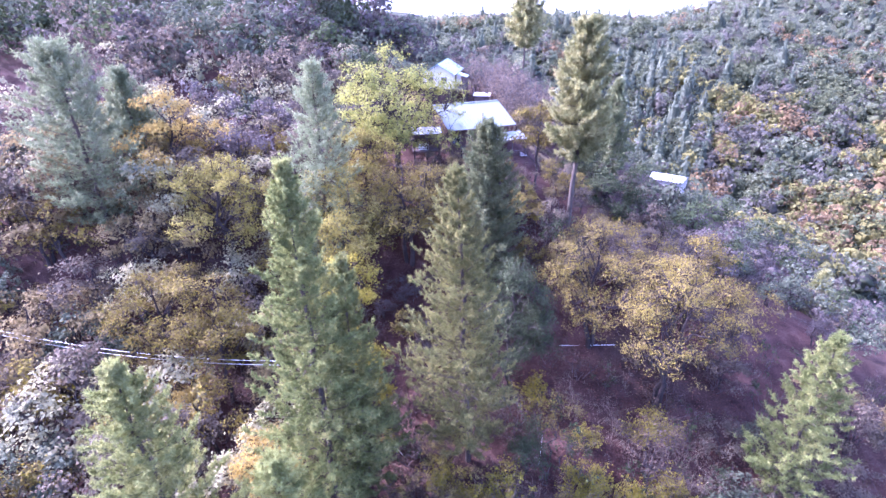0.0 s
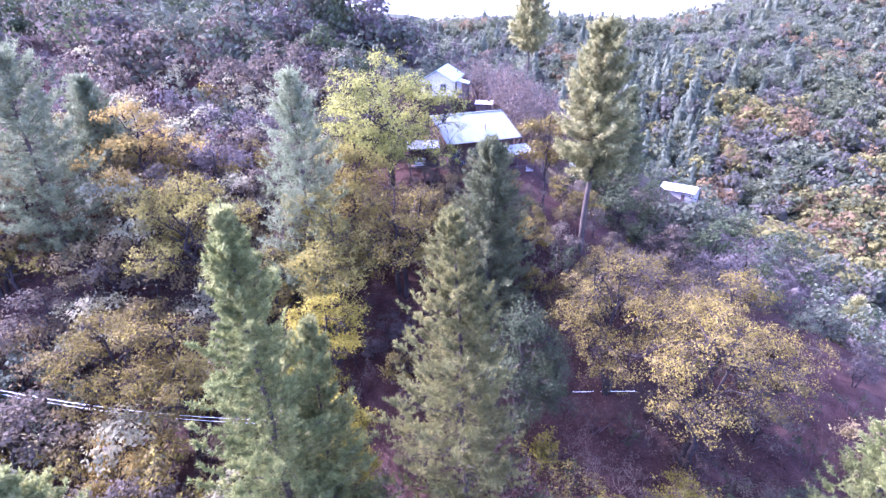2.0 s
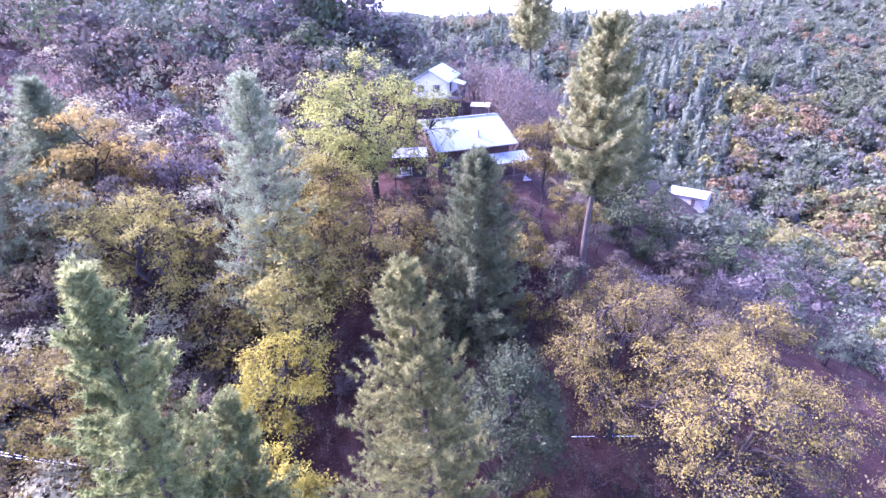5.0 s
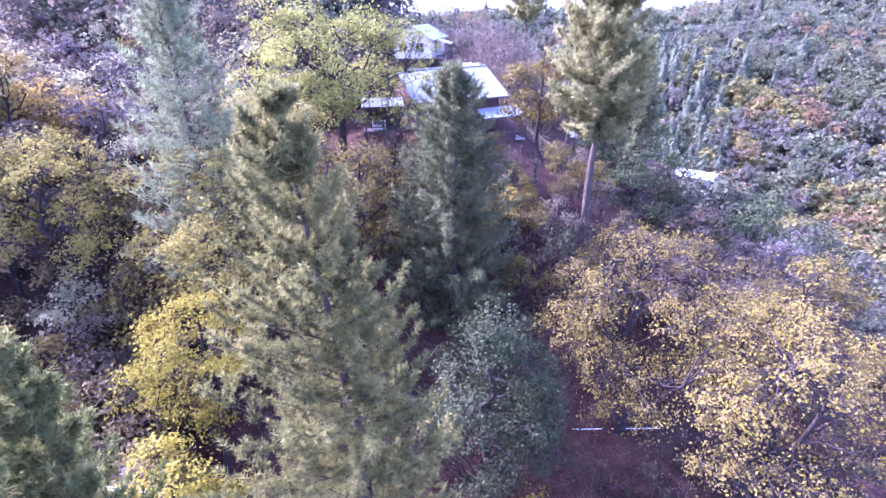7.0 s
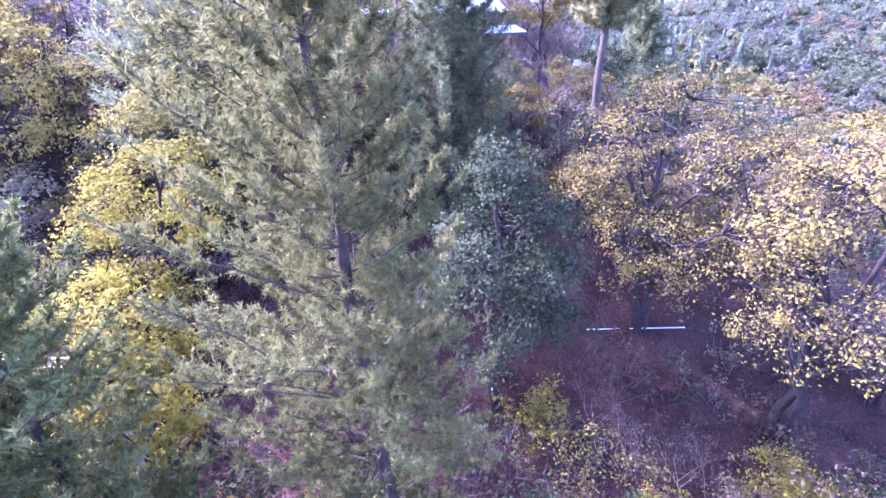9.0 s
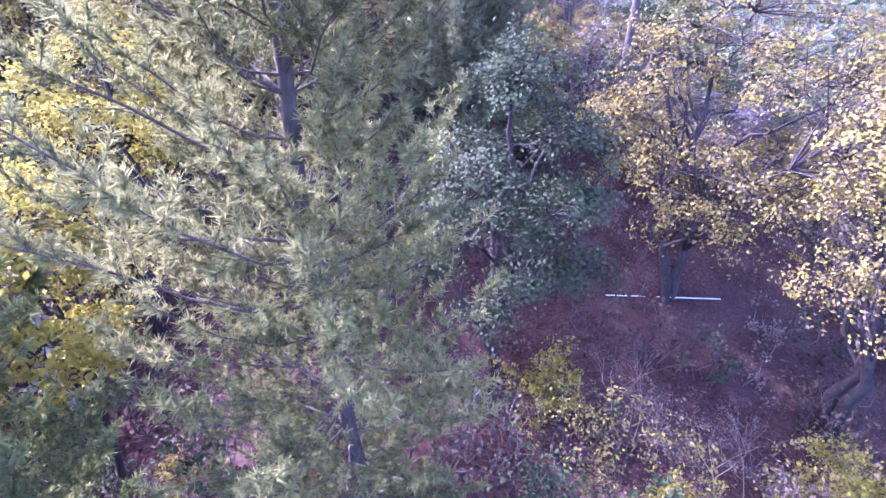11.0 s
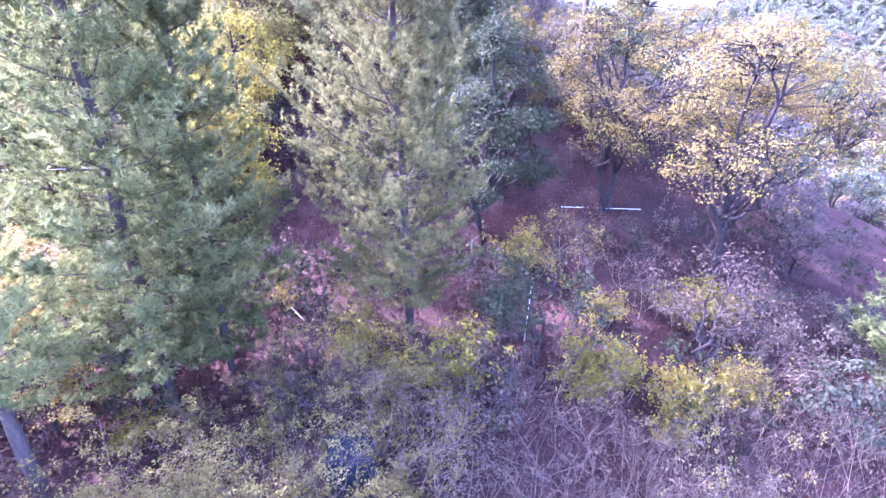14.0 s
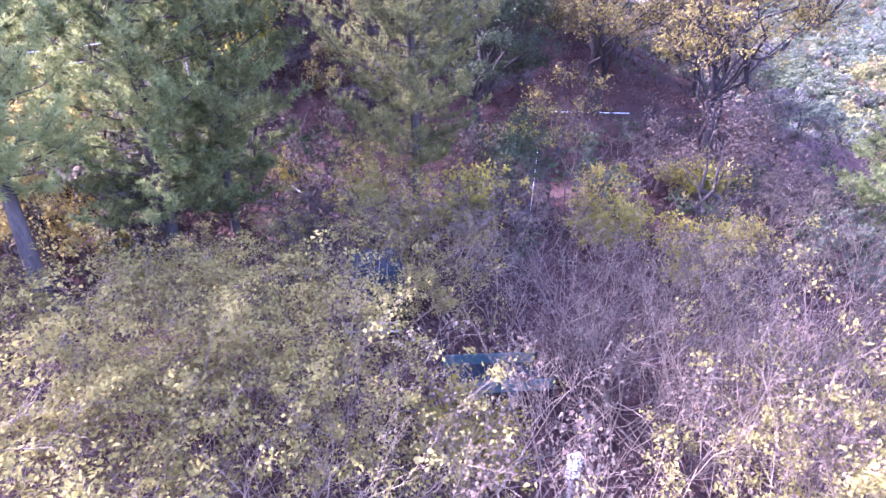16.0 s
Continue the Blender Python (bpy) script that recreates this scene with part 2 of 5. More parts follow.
def ground_mat():
    """Leaf litter and bare red earth, with dry grass in patches."""
    m, nt, bsdf, out = base_mat("forest_floor")
    N, L = nt.nodes, nt.links
    co = N.new("ShaderNodeTexCoord")
    big, mid, fine = (N.new("ShaderNodeTexNoise") for _ in range(3))
    for t, s, d in ((big, 0.05, 4), (mid, 0.5, 6), (fine, 7.0, 5)):
        t.inputs["Scale"].default_value, t.inputs["Detail"].default_value = s, d
        L.new(co.outputs["Object"], t.inputs["Vector"])
    litter = ramp_of(nt, [(0.018, 0.009, 0.008), (0.036, 0.018, 0.015), (0.058, 0.03, 0.024), (0.09, 0.055, 0.044)])
    earth = ramp_of(nt, [(0.019, 0.011, 0.0095), (0.034, 0.021, 0.0172), (0.055, 0.037, 0.03)])
    mix = N.new("ShaderNodeMix")
    mix.inputs["Factor"].default_value = 0.55
    L.new(mid.outputs["Fac"], mix.inputs["A"])
    L.new(fine.outputs["Fac"], mix.inputs["B"])
    wide = N.new("ShaderNodeMapRange")
    wide.inputs["From Min"].default_value, wide.inputs["From Max"].default_value = 0.33, 0.67
    L.new(mix.outputs["Result"], wide.inputs["Value"])
    L.new(wide.outputs["Result"], litter.inputs["Fac"])
    L.new(wide.outputs["Result"], earth.inputs["Fac"])
    patch = N.new("ShaderNodeMapRange")
    patch.inputs["From Min"].default_value, patch.inputs["From Max"].default_value = 0.48, 0.62
    L.new(big.outputs["Fac"], patch.inputs["Value"])
    two = N.new("ShaderNodeMix")
    two.data_type = "RGBA"
    L.new(patch.outputs["Result"], two.inputs["Factor"])
    L.new(litter.outputs["Color"], two.inputs[6])
    L.new(earth.outputs["Color"], two.inputs[7])
    scrub = ramp_of(nt, [(0.024, 0.028, 0.017), (0.042, 0.047, 0.029), (0.072, 0.07, 0.048)])
    L.new(wide.outputs["Result"], scrub.inputs["Fac"])
    sep, beyond, three = N.new("ShaderNodeSeparateXYZ"), N.new("ShaderNodeMapRange"), N.new("ShaderNodeMix")
    L.new(co.outputs["Object"], sep.inputs["Vector"])
    beyond.inputs["From Min"].default_value, beyond.inputs["From Max"].default_value = 110, 190
    L.new(sep.outputs["Y"], beyond.inputs["Value"])
    three.data_type = "RGBA"
    L.new(beyond.outputs["Result"], three.inputs["Factor"])
    L.new(two.outputs[2], three.inputs[6])
    L.new(scrub.outputs["Color"], three.inputs[7])
    L.new(three.outputs[2], bsdf.inputs["Base Color"])
    bsdf.inputs["Roughness"].default_value = 0.95
    bsdf.inputs["Specular IOR Level"].default_value = 0.05
    bp = N.new("ShaderNodeBump")
    bp.inputs["Strength"].default_value, bp.inputs["Distance"].default_value = 0.7, 0.08
    L.new(fine.outputs["Fac"], bp.inputs["Height"])
    L.new(bp.outputs["Normal"], bsdf.inputs["Normal"])
    return m


# ---- the lie of the land ----
def ramp1(v, *pairs):
    return np.interp(v, [p[0] for p in pairs], [p[1] for p in pairs])


def land(x, y):
    """Height of the ground: a slope up to the house knoll, a hill behind it to one side, a valley and a far hillside."""
    x, y = np.asarray(x, float), np.asarray(y, float)
    mid = ramp1(y, (-400, -20), (0, -4), (20, -1.8), (27, -0.6), (35, 0), (42, 1), (49, 3), (54, 6.5), (59, 10.2), (66, 15), (73, 17.3), (80, 19), (95, 20), (110, 22.5), (120, 24), (150, 25), (200, 14), (300, -30), (420, -75))
    left = np.maximum(0, -8 - x)
    rise = ramp1(y, (-100, -0.1), (50, -0.08), (65, 0.0), (90, 0.06), (110, 0.22), (150, 0.45), (220, 0.7), (420, 0.7))
    top = ramp1(y, (60, 8), (110, 10), (150, 17), (220, 45), (420, 110))
    mid = mid + np.where(rise > 0, top * (1 - np.exp(-left * np.maximum(rise, 0) / top)), rise * np.minimum(left, 60))
    right = np.maximum(0, x - ramp1(y, (24, 1), (30, 7), (38, 12), (46, 20.5), (54, 20.5), (64, 12)))
    fall = ramp1(y, (-50, 0.12), (8, 0.28), (26, 0.28), (35, 0.15), (50, 0.25), (66, 0.42), (80, 0.58), (120, 0.6), (160, 0.6), (260, 0.45))
    near = mid - fall * right
    far = -82 + 0.335 * (y - 287) + 0.02 * (x - 280)
    crest = 18 + 0.2 * np.clip(x - 300, 0, 600) + 3 * np.sin(x / 60.0)
    far = np.where(far > crest, crest + (far - crest) * 0.05, far) - 0.12 * np.maximum(0, y - 800)
    deep = -95.0
    k = 6.0
    base = np.logaddexp(np.logaddexp(near / k, far / k), deep / k) * k
    bumps = 0.35 * np.sin(x * 0.31 + 1.3 * np.sin(y * 0.11)) * np.sin(y * 0.27 + 0.7) + 0.15 * np.sin(x * 0.9 + y * 0.53)
    return base + bumps


def gz(x, y):
    return float(land(x, y))


# ---- mesh helpers ----
def mesh_of(name, verts, tris=None, quads=None, smooth=False):
    me = bpy.data.meshes.new(name)
    verts = np.asarray(verts, np.float32)
    tris = np.zeros((0, 3), np.int32) if tris is None else np.asarray(tris, np.int32).reshape(-1, 3)
    quads = np.zeros((0, 4), np.int32) if quads is None else np.asarray(quads, np.int32).reshape(-1, 4)
    me.vertices.add(len(verts))
    me.vertices.foreach_set("co", verts.ravel())
    loops = np.concatenate([tris.ravel(), quads.ravel()])
    me.loops.add(len(loops))
    me.loops.foreach_set("vertex_index", loops)
    me.polygons.add(len(tris) + len(quads))
    starts = np.concatenate([np.arange(len(tris)) * 3, len(tris) * 3 + np.arange(len(quads)) * 4])
    me.polygons.foreach_set("loop_start", starts.astype(np.int32))
    if smooth:
        me.polygons.foreach_set("use_smooth", np.ones(len(tris) + len(quads), bool))
    me.update(calc_edges=True)
    return me


def child(name, me, material, parent, label=""):
    ob = new(name, me)
    if material is not None and not me.materials:
        me.materials.append(material)
    ob.parent = parent
    return tagged(ob, label)


def part(name, bm, material, parent, label=""):
    """Links a bmesh as one mesh under a thing or a part."""
    me = bpy.data.meshes.new(name)
    bm.to_mesh(me)
    bm.free()
    return child(name, me, material, parent, label)


def thing(name, m, label, category, group="", kind=""):
    ob = new(name)
    ob.matrix_world = m
    return tagged(ob, label, category, group, kind)


def box(bm, size, at=(0, 0, 0), turn=None, bevel=0.0):
    r = bmesh.ops.create_cube(bm, size=1.0)
    m = Matrix.Translation(at) @ (turn.to_4x4() if turn else Matrix.Identity(4)) @ Matrix.Diagonal((*size, 1))
    bmesh.ops.transform(bm, matrix=m, verts=r["verts"])
    if bevel:
        edges = {e for v in r["verts"] for e in v.link_edges}
        bmesh.ops.bevel(bm, geom=list(edges), offset=bevel, segments=1, affect="EDGES")
    return bm


def one_box(size, at=(0, 0, 0), turn=None, bevel=0.0):
    return box(bmesh.new(), size, at, turn, bevel)


class Tubes:
    """Collects tapered tubes along lines into one mesh."""

    def __init__(self):
        self.v, self.q, self.n = [], [], 0

    def add(self, pts, radii, sides=5):
        pts = np.asarray(pts, float)
        d = np.gradient(pts, axis=0)
        d /= np.linalg.norm(d, axis=1, keepdims=True) + 1e-9
        ref = np.where(np.abs(d[:, 2:3]) > 0.9, [[1.0, 0, 0]], [[0, 0, 1.0]])
        a = np.cross(d, ref)
        a /= np.linalg.norm(a, axis=1, keepdims=True) + 1e-9
        b = np.cross(d, a)
        ang = np.arange(sides) * 2 * np.pi / sides
        ring = pts[:, None] + np.asarray(radii)[:, None, None] * (np.cos(ang)[None, :, None] * a[:, None] + np.sin(ang)[None, :, None] * b[:, None])
        self.v.append(ring.reshape(-1, 3))
        i = np.arange(len(pts) - 1)[:, None] * sides + np.arange(sides)[None]
        j = np.arange(len(pts) - 1)[:, None] * sides + (np.arange(sides)[None] + 1) % sides
        self.q.append(np.stack([i, j, j + sides, i + sides], -1).reshape(-1, 4) + self.n)
        self.n += len(pts) * sides

    def mesh(self, name):
        return mesh_of(name, np.concatenate(self.v), quads=np.concatenate(self.q), smooth=True)


def bent(rng, a, b, n=5, sway=0.12, lift=0.0):
    """A line from a to b that wanders and bows."""
    a, b = np.asarray(a, float), np.asarray(b, float)
    s = np.linspace(0, 1, n)[:, None]
    length = np.linalg.norm(b - a)
    off = rng.normal(0, sway * length * 0.5, (n, 3)) * np.sin(np.pi * s)
    off[:, 2] += lift * length * np.sin(np.pi * s[:, 0])
    return a + (b - a) * s + off


def leaf_arrays(rng, pts, size, slim=0.6, up=0.3, out=None):
    """Folded leaves, two triangles each, at the given points."""
    n = len(pts)
    nrm = rng.normal(size=(n, 3))
    nrm[:, 2] += up
    if out is not None:
        nrm += out
    nrm /= np.linalg.norm(nrm, axis=1, keepdims=True)
    u = np.cross(nrm, rng.normal(size=(n, 3)))
    u /= np.linalg.norm(u, axis=1, keepdims=True) + 1e-9
    w = np.cross(nrm, u)
    s = (size * rng.uniform(0.6, 1.3, n))[:, None]
    v = np.stack([pts - u * s * 0.5, pts + w * s * 0.5 * slim + nrm * s * 0.12, pts + u * s * 0.5, pts - w * s * 0.5 * slim + nrm * s * 0.12], 1).reshape(-1, 3)
    i = np.arange(n)[:, None] * 4
    t = np.concatenate([i + [0, 1, 2], i + [0, 2, 3]], 1).reshape(-1, 3)
    return v, t


def crown_points(rng, radius, low, high, clumps, per, clump_r, hollow=0.55):
    """Leaf places in clumps that sit on the upper sides of separate boughs, the clumps' centres, and the way each leaf faces."""
    half, mid = (high - low) / 2, np.array([0, 0, (low + high) / 2])
    boughs = max(9, clumps // 15)
    k = np.arange(boughs) + 0.5
    turn = k * 2.39996 + rng.normal(0, 0.35, boughs)
    dz = np.clip(1 - 1.72 * k / boughs + rng.normal(0, 0.12, boughs), -0.6, 1)
    d = np.stack([np.cos(turn) * np.sqrt(1 - dz ** 2), np.sin(turn) * np.sqrt(1 - dz ** 2), dz], 1)
    reach = rng.uniform(max(hollow, 0.45), 0.9, boughs) * rng.uniform(0.82, 1.05, boughs)
    heart = d * reach[:, None] * [radius, radius, half] + mid
    wide = radius * rng.uniform(0.22, 0.42, boughs)
    which = rng.integers(0, boughs, clumps)
    e = rng.normal(size=(clumps, 3))
    e /= np.linalg.norm(e, axis=1, keepdims=True)
    e[:, 2] = np.abs(e[:, 2]) * 1.15 - 0.4
    c = heart[which] + e * (wide[which] * rng.uniform(0.6, 1.0, clumps))[:, None] * [1, 1, 0.75]
    cr = clump_r * rng.uniform(0.4, 1.25, clumps)
    p = c[:, None] + rng.normal(size=(clumps, per, 3)) * (cr[:, None, None] * [0.5, 0.5, 0.36])
    out = np.repeat(e + 0.6 * d[which] + [0, 0, 0.4], per, axis=0) * 1.5
    return p.reshape(-1, 3), c, out, heart


def broad_tree_meshes(seed, radius, height, low, clumps, per, leaf, clump_r, trunk_r, stems=1, fork=0.28, limbs=7, hollow=0.55, twigs=True):
    """Trunk-and-limbs mesh and crown mesh of a broad-leaved tree, standing on the origin."""
    rng = np.random.default_rng(seed)
    p, c, out, hearts = crown_points(rng, radius, low, height, clumps, per, clump_r, hollow)
    v, t = leaf_arrays(rng, p, leaf, out=out)
    crown = mesh_of("crown", v, t)
    tub = Tubes()
    for s in range(stems):
        turn = rng.uniform(0, 6.3)
        side = np.array([math.cos(turn), math.sin(turn), 0])
        foot = side * (0 if stems == 1 else trunk_r * 1.4)
        top = side * (0.08 if stems == 1 else 0.28) * radius + rng.normal(0, 0.08 * radius, 3) * [1, 1, 0] + [0, 0, height * 0.84]
        leader = bent(rng, foot, top, 9, 0.07)
        leader[0, 2] -= 0.8
        tub.add(leader, np.linspace(1, 0.14, 9) ** 0.9 * trunk_r * 1.1, 8)
        mine = [i for i in range(len(hearts)) if i % stems == s]
        lines = [leader[4:]]
        for h in (hearts[i] for i in rng.permutation(mine)[:max(limbs, len(mine) * 2 // 3)]):
            q = np.clip((h[2] / height - 0.34 * np.linalg.norm((h - top)[:2]) / radius) * 0.9, fork * 0.8, 0.8)
            root = np.array([np.interp(q, np.linspace(0, 0.84, 9), leader[:, i]) for i in range(3)])
            line = bent(rng, root, h, 6, 0.14, 0.08)
            tub.add(line, np.linspace(trunk_r * (0.55 - 0.35 * q), trunk_r * 0.1, 6), 5)
            lines.append(line)
        if twigs:
            allp = np.concatenate(lines)
            for i in range(s, len(c), stems):
                near = allp[np.argmin(np.linalg.norm(allp - c[i], axis=1) + 0.3 * np.maximum(0, allp[:, 2] - c[i][2]))]
                tub.add(bent(rng, near, c[i], 4, 0.15, 0.05), np.linspace(trunk_r * 0.14, trunk_r * 0.04, 4), 3)
    return tub.mesh("trunk"), crown


def pine_meshes(seed, height, radius, bare, whorls, per_whorl, tufts, needles, needle_len, trunk_r, blade=0.05, lean=(0, 0), power=0.75, rise=0.15, skew=0.0):
    """Trunk-and-branches mesh and needle mesh of a pine standing on the origin."""
    rng = np.random.default_rng(seed)
    tub = Tubes()
    n = 14
    s = np.linspace(0, 1, n)
    spine = np.stack([lean[0] * s ** 1.3, lean[1] * s ** 1.3, s * height], 1)
    spine[:, :2] += rng.normal(0, 0.004 * height, (n, 2)) * np.sin(np.pi * s)[:, None]
    deep = spine.copy()
    deep[0, 2] -= 0.8
    tub.add(deep, trunk_r * (1 - s) ** 0.8 + 0.02, 9)
    pos, dirs = [], []
    for k in range(whorls):
        f = bare + (1 - bare) * ((k + rng.uniform(-0.3, 0.3)) / whorls)
        f = min(max(f, bare), 0.985)
        root = np.array([np.interp(f, s, spine[:, i]) for i in range(3)])
        g = (f - bare) / (1 - bare)
        reach = radius * (1 - g) ** power * min(1.0, 0.5 + 2.6 * g) + 0.08
        spin = rng.uniform(0, 6.3)
        for b in range(per_whorl):
            a = spin + b * 6.283 / per_whorl + rng.normal(0, 0.25)
            ln = reach * rng.uniform(0.6, 1.15) * (1 - skew * math.cos(a))
            up = rise + 0.55 * g + rng.normal(0, 0.1)
            tip = root + np.array([math.cos(a), math.sin(a), up]) * ln
            line = bent(rng, root, tip, 5, 0.06, -0.1)
            tub.add(line, np.linspace(0.014 + 0.006 * ln, 0.01, 5), 4)
            m = max(3, int(tufts * (0.3 + 0.7 * ln / radius)))
            for q in np.append(np.sort(rng.uniform(0.08, 0.97, m) ** 0.8), 1.0):
                p = np.array([np.interp(q, np.linspace(0, 1, 5), line[:, i]) for i in range(3)])
                side = rng.normal(0, 1, 3) * [1, 1, 0.5]
                side /= np.linalg.norm(side) + 1e-9
                d = (tip - root) / (ln + 1e-9) * 0.55 + side * (0.85 if q < 1 else 0.1) + np.array([0, 0, 0.5])
                d /= np.linalg.norm(d)
                shoot = rng.uniform(0.3, 1.0) * (0.25 + 0.3 * ln * (1.12 - q))
                e = p + d * shoot
                tub.add(np.array([p, e]), [0.011, 0.006], 3)
                pos.append(e)
                dirs.append(d)
    for q in np.linspace(0.94, 1.0, 4):
        pos.append(np.array([np.interp(q, s, spine[:, i]) for i in range(3)]))
        dirs.append(np.array([0, 0, 1.0]))
    pos, dirs = np.array(pos), np.array(dirs)
    P, D = np.repeat(pos, needles, 0), np.repeat(dirs, needles, 0)
    P = P - D * (rng.uniform(0, 1, (len(P), 1)) ** 1.5 * needle_len * 1.9)
    spray = rng.normal(size=P.shape)
    spray /= np.linalg.norm(spray, axis=1, keepdims=True)
    d = D * 0.75 + spray * 0.85
    d /= np.linalg.norm(d, axis=1, keepdims=True)
    w = np.cross(d, rng.normal(size=P.shape))
    w /= np.linalg.norm(w, axis=1, keepdims=True) + 1e-9
    ln = (needle_len * rng.uniform(0.7, 1.25, len(P)))[:, None]
    v = np.stack([P - w * blade, P + w * blade, P + d * ln], 1).reshape(-1, 3)
    t = np.arange(len(v)).reshape(-1, 3)
    return tub.mesh("trunk"), mesh_of("crown", v, t)


def shrub_meshes(seed, radius, height, stems, leaves, leaf, twig_r=0.02, forks=5):
    """Bare curving stems of a shrub with their twigs, and its few leaves."""
    rng = np.random.default_rng(seed)
    tub, tips = Tubes(), []
    for s in range(stems):
        a, rr = rng.uniform(0, 6.3), radius * math.sqrt(rng.uniform(0.05, 1))
        tip = np.array([math.cos(a) * rr, math.sin(a) * rr, height * rng.uniform(0.55, 1.0) * (1 - 0.3 * (rr / radius) ** 2)])
        foot = np.array([math.cos(a), math.sin(a), 0]) * rr * 0.25 - [0, 0, 0.3]
        line = bent(rng, foot, tip, 6, 0.16, 0.1)
        tub.add(line, np.linspace(twig_r * 1.9, twig_r * 0.5, 6), 4)
        for f in range(forks):
            q = rng.uniform(0.35, 0.95)
            p = np.array([np.interp(q, np.linspace(0, 1, 6), line[:, i]) for i in range(3)])
            d = rng.normal(size=3) * [1, 1, 0.5] + [0, 0, 0.5] + (tip - foot) / np.linalg.norm(tip - foot) * 0.7
            e = p + d / np.linalg.norm(d) * radius * rng.uniform(0.25, 0.6)
            tw = bent(rng, p, e, 4, 0.18)
            tub.add(tw, np.linspace(twig_r * 0.75, twig_r * 0.3, 4), 3)
            tips.extend(tw[1:])
            for _ in range(2):
                d2 = rng.normal(size=3) + d / np.linalg.norm(d)
                tub.add(np.array([tw[2], tw[2] + d2 * radius * 0.12, tw[2] + d2 * radius * 0.2]), [twig_r * 0.4, twig_r * 0.3, twig_r * 0.2], 3)
                tips.append(tw[2] + d2 * radius * 0.18)
        tips.append(tip)
    tips = np.array(tips)
    bunch = tips[rng.integers(0, len(tips), max(1, leaves // 6))]
    at = np.repeat(bunch, 6, axis=0)
    at = at + rng.normal(0, leaf * 0.75, at.shape)
    v, t = leaf_arrays(rng, at, leaf)
    return tub.mesh("branchwork"), mesh_of("foliage", v, t)


def brush_meshes(seed, height, spread, stems, leaves, leaf, r=0.03, depth=3):
    """A small bare tree or tall shrub: stems that fork and fork again, with leaves in bunches at the twig ends."""
    rng = np.random.default_rng(seed)
    tub, tips = Tubes(), []

    def grow(p, d, length, thick, left):
        bend = rng.normal(0, 0.22, 3)
        a = p + (d + bend * 0.4) * length * 0.5
        b = a + (d - bend + [0, 0, 0.12]) * length * 0.5
        tub.add(np.array([p, a, b]), [thick, thick * 0.78, thick * 0.55], 4 if left > 1 else 3)
        if left == 0:
            tips.append(b)
            return
        for k in range(int(rng.integers(3, 5))):
            q = rng.uniform(0.35, 1.0) if k else 1.0
            root = p + (a - p) * q * 2 if q < 0.5 else a + (b - a) * (q - 0.5) * 2
            way = d * 0.75 + rng.normal(0, 0.55, 3) * [1, 1, 0.6] + [0, 0, 0.1]
            grow(root, way / np.linalg.norm(way), length * rng.uniform(0.5, 0.75), thick * 0.52, left - 1)

    for k in range(stems):
        turn = 6.283 * (k + rng.uniform(-0.3, 0.3)) / stems
        d = np.array([math.cos(turn) * spread, math.sin(turn) * spread, 1.0])
        d /= np.linalg.norm(d)
        grow(np.array([math.cos(turn) * 0.15, math.sin(turn) * 0.15, -0.4]), d, height * rng.uniform(0.42, 0.54), r * rng.uniform(0.8, 1.2), depth)
    tips = np.array(tips)
    at = np.repeat(tips[rng.integers(0, len(tips), max(1, leaves // 11))], 11, axis=0)
    at = at + rng.normal(0, leaf * 1.25, at.shape) * [1, 1, 0.6]
    v, t = leaf_arrays(rng, at, leaf, out=np.array([0, 0, 1.1]))
    return tub.mesh("branchwork"), mesh_of("foliage", v, t)


def stand(name, meshes, mats, names, x, y, label, category, turn=0.0, size=1.0, tall=1.0, group="", z=None, sink=0.0):
    """Sets a plant on the ground."""
    h = (gz(x, y) if z is None else z) - sink
    ob = thing(name, pose(x, y, h, 0, 0, turn) @ Matrix.Diagonal((size, size, size * tall, 1)), label, category, group)
    for me, mat, n in zip(meshes, mats, names):
        child(n, me, M[mat], ob)
    return ob


# ---- ground ----
def spaced(lo, hi, fine, n):
    """Places from lo to hi, close together round nought and wider apart outwards."""
    a = np.linspace(-1, 1, n)
    f = np.sinh(a * 4.2) / np.sinh(4.2)
    return np.where(f < 0, -f * lo, f * hi)


gx, gy = spaced(-2600, 2600, 1, 251), 30 + spaced(-700, 4200, 1, 251)
X, Y = np.meshgrid(gx, gy)
i = np.arange(250)[:, None] * 251 + np.arange(250)[None]
ground = new("ground", mesh_of("ground", np.stack([X, Y, land(X, Y)], -1).reshape(-1, 3), quads=np.stack([i, i + 1, i + 252, i + 251], -1).reshape(-1, 4), smooth=True))
ground.data.materials.append(ground_mat())
tagged(ground, "sloping forest floor of red-brown fallen leaves and earth", "ground", kind="structure")

# pale bright sky low behind the farthest ridges
sky_m, sky_nt, sky_b, sky_o = base_mat("pale_sky")
glow = sky_nt.nodes.new("ShaderNodeEmission")
glow.inputs["Color"].default_value, glow.inputs["Strength"].default_value = (0.95, 0.96, 1.0, 1), 0.3
sky_nt.links.new(glow.outputs["Emission"], sky_o.inputs["Surface"])
arc = np.linspace(-0.9, 1.2, 40)
rim = np.stack([np.sin(arc) * 4300, np.cos(arc) * 4300], 1)
sv = np.concatenate([np.c_[rim, np.full(40, -700.0)], np.c_[rim, np.full(40, 620.0)]])
si = np.arange(39)
backdrop = new("backdrop", mesh_of("backdrop", sv, quads=np.stack([si, si + 1, si + 41, si + 40], 1)))
backdrop.data.materials.append(sky_m)
tagged(backdrop, "pale hazy sky low above the distant ridges", "sky", kind="structure")

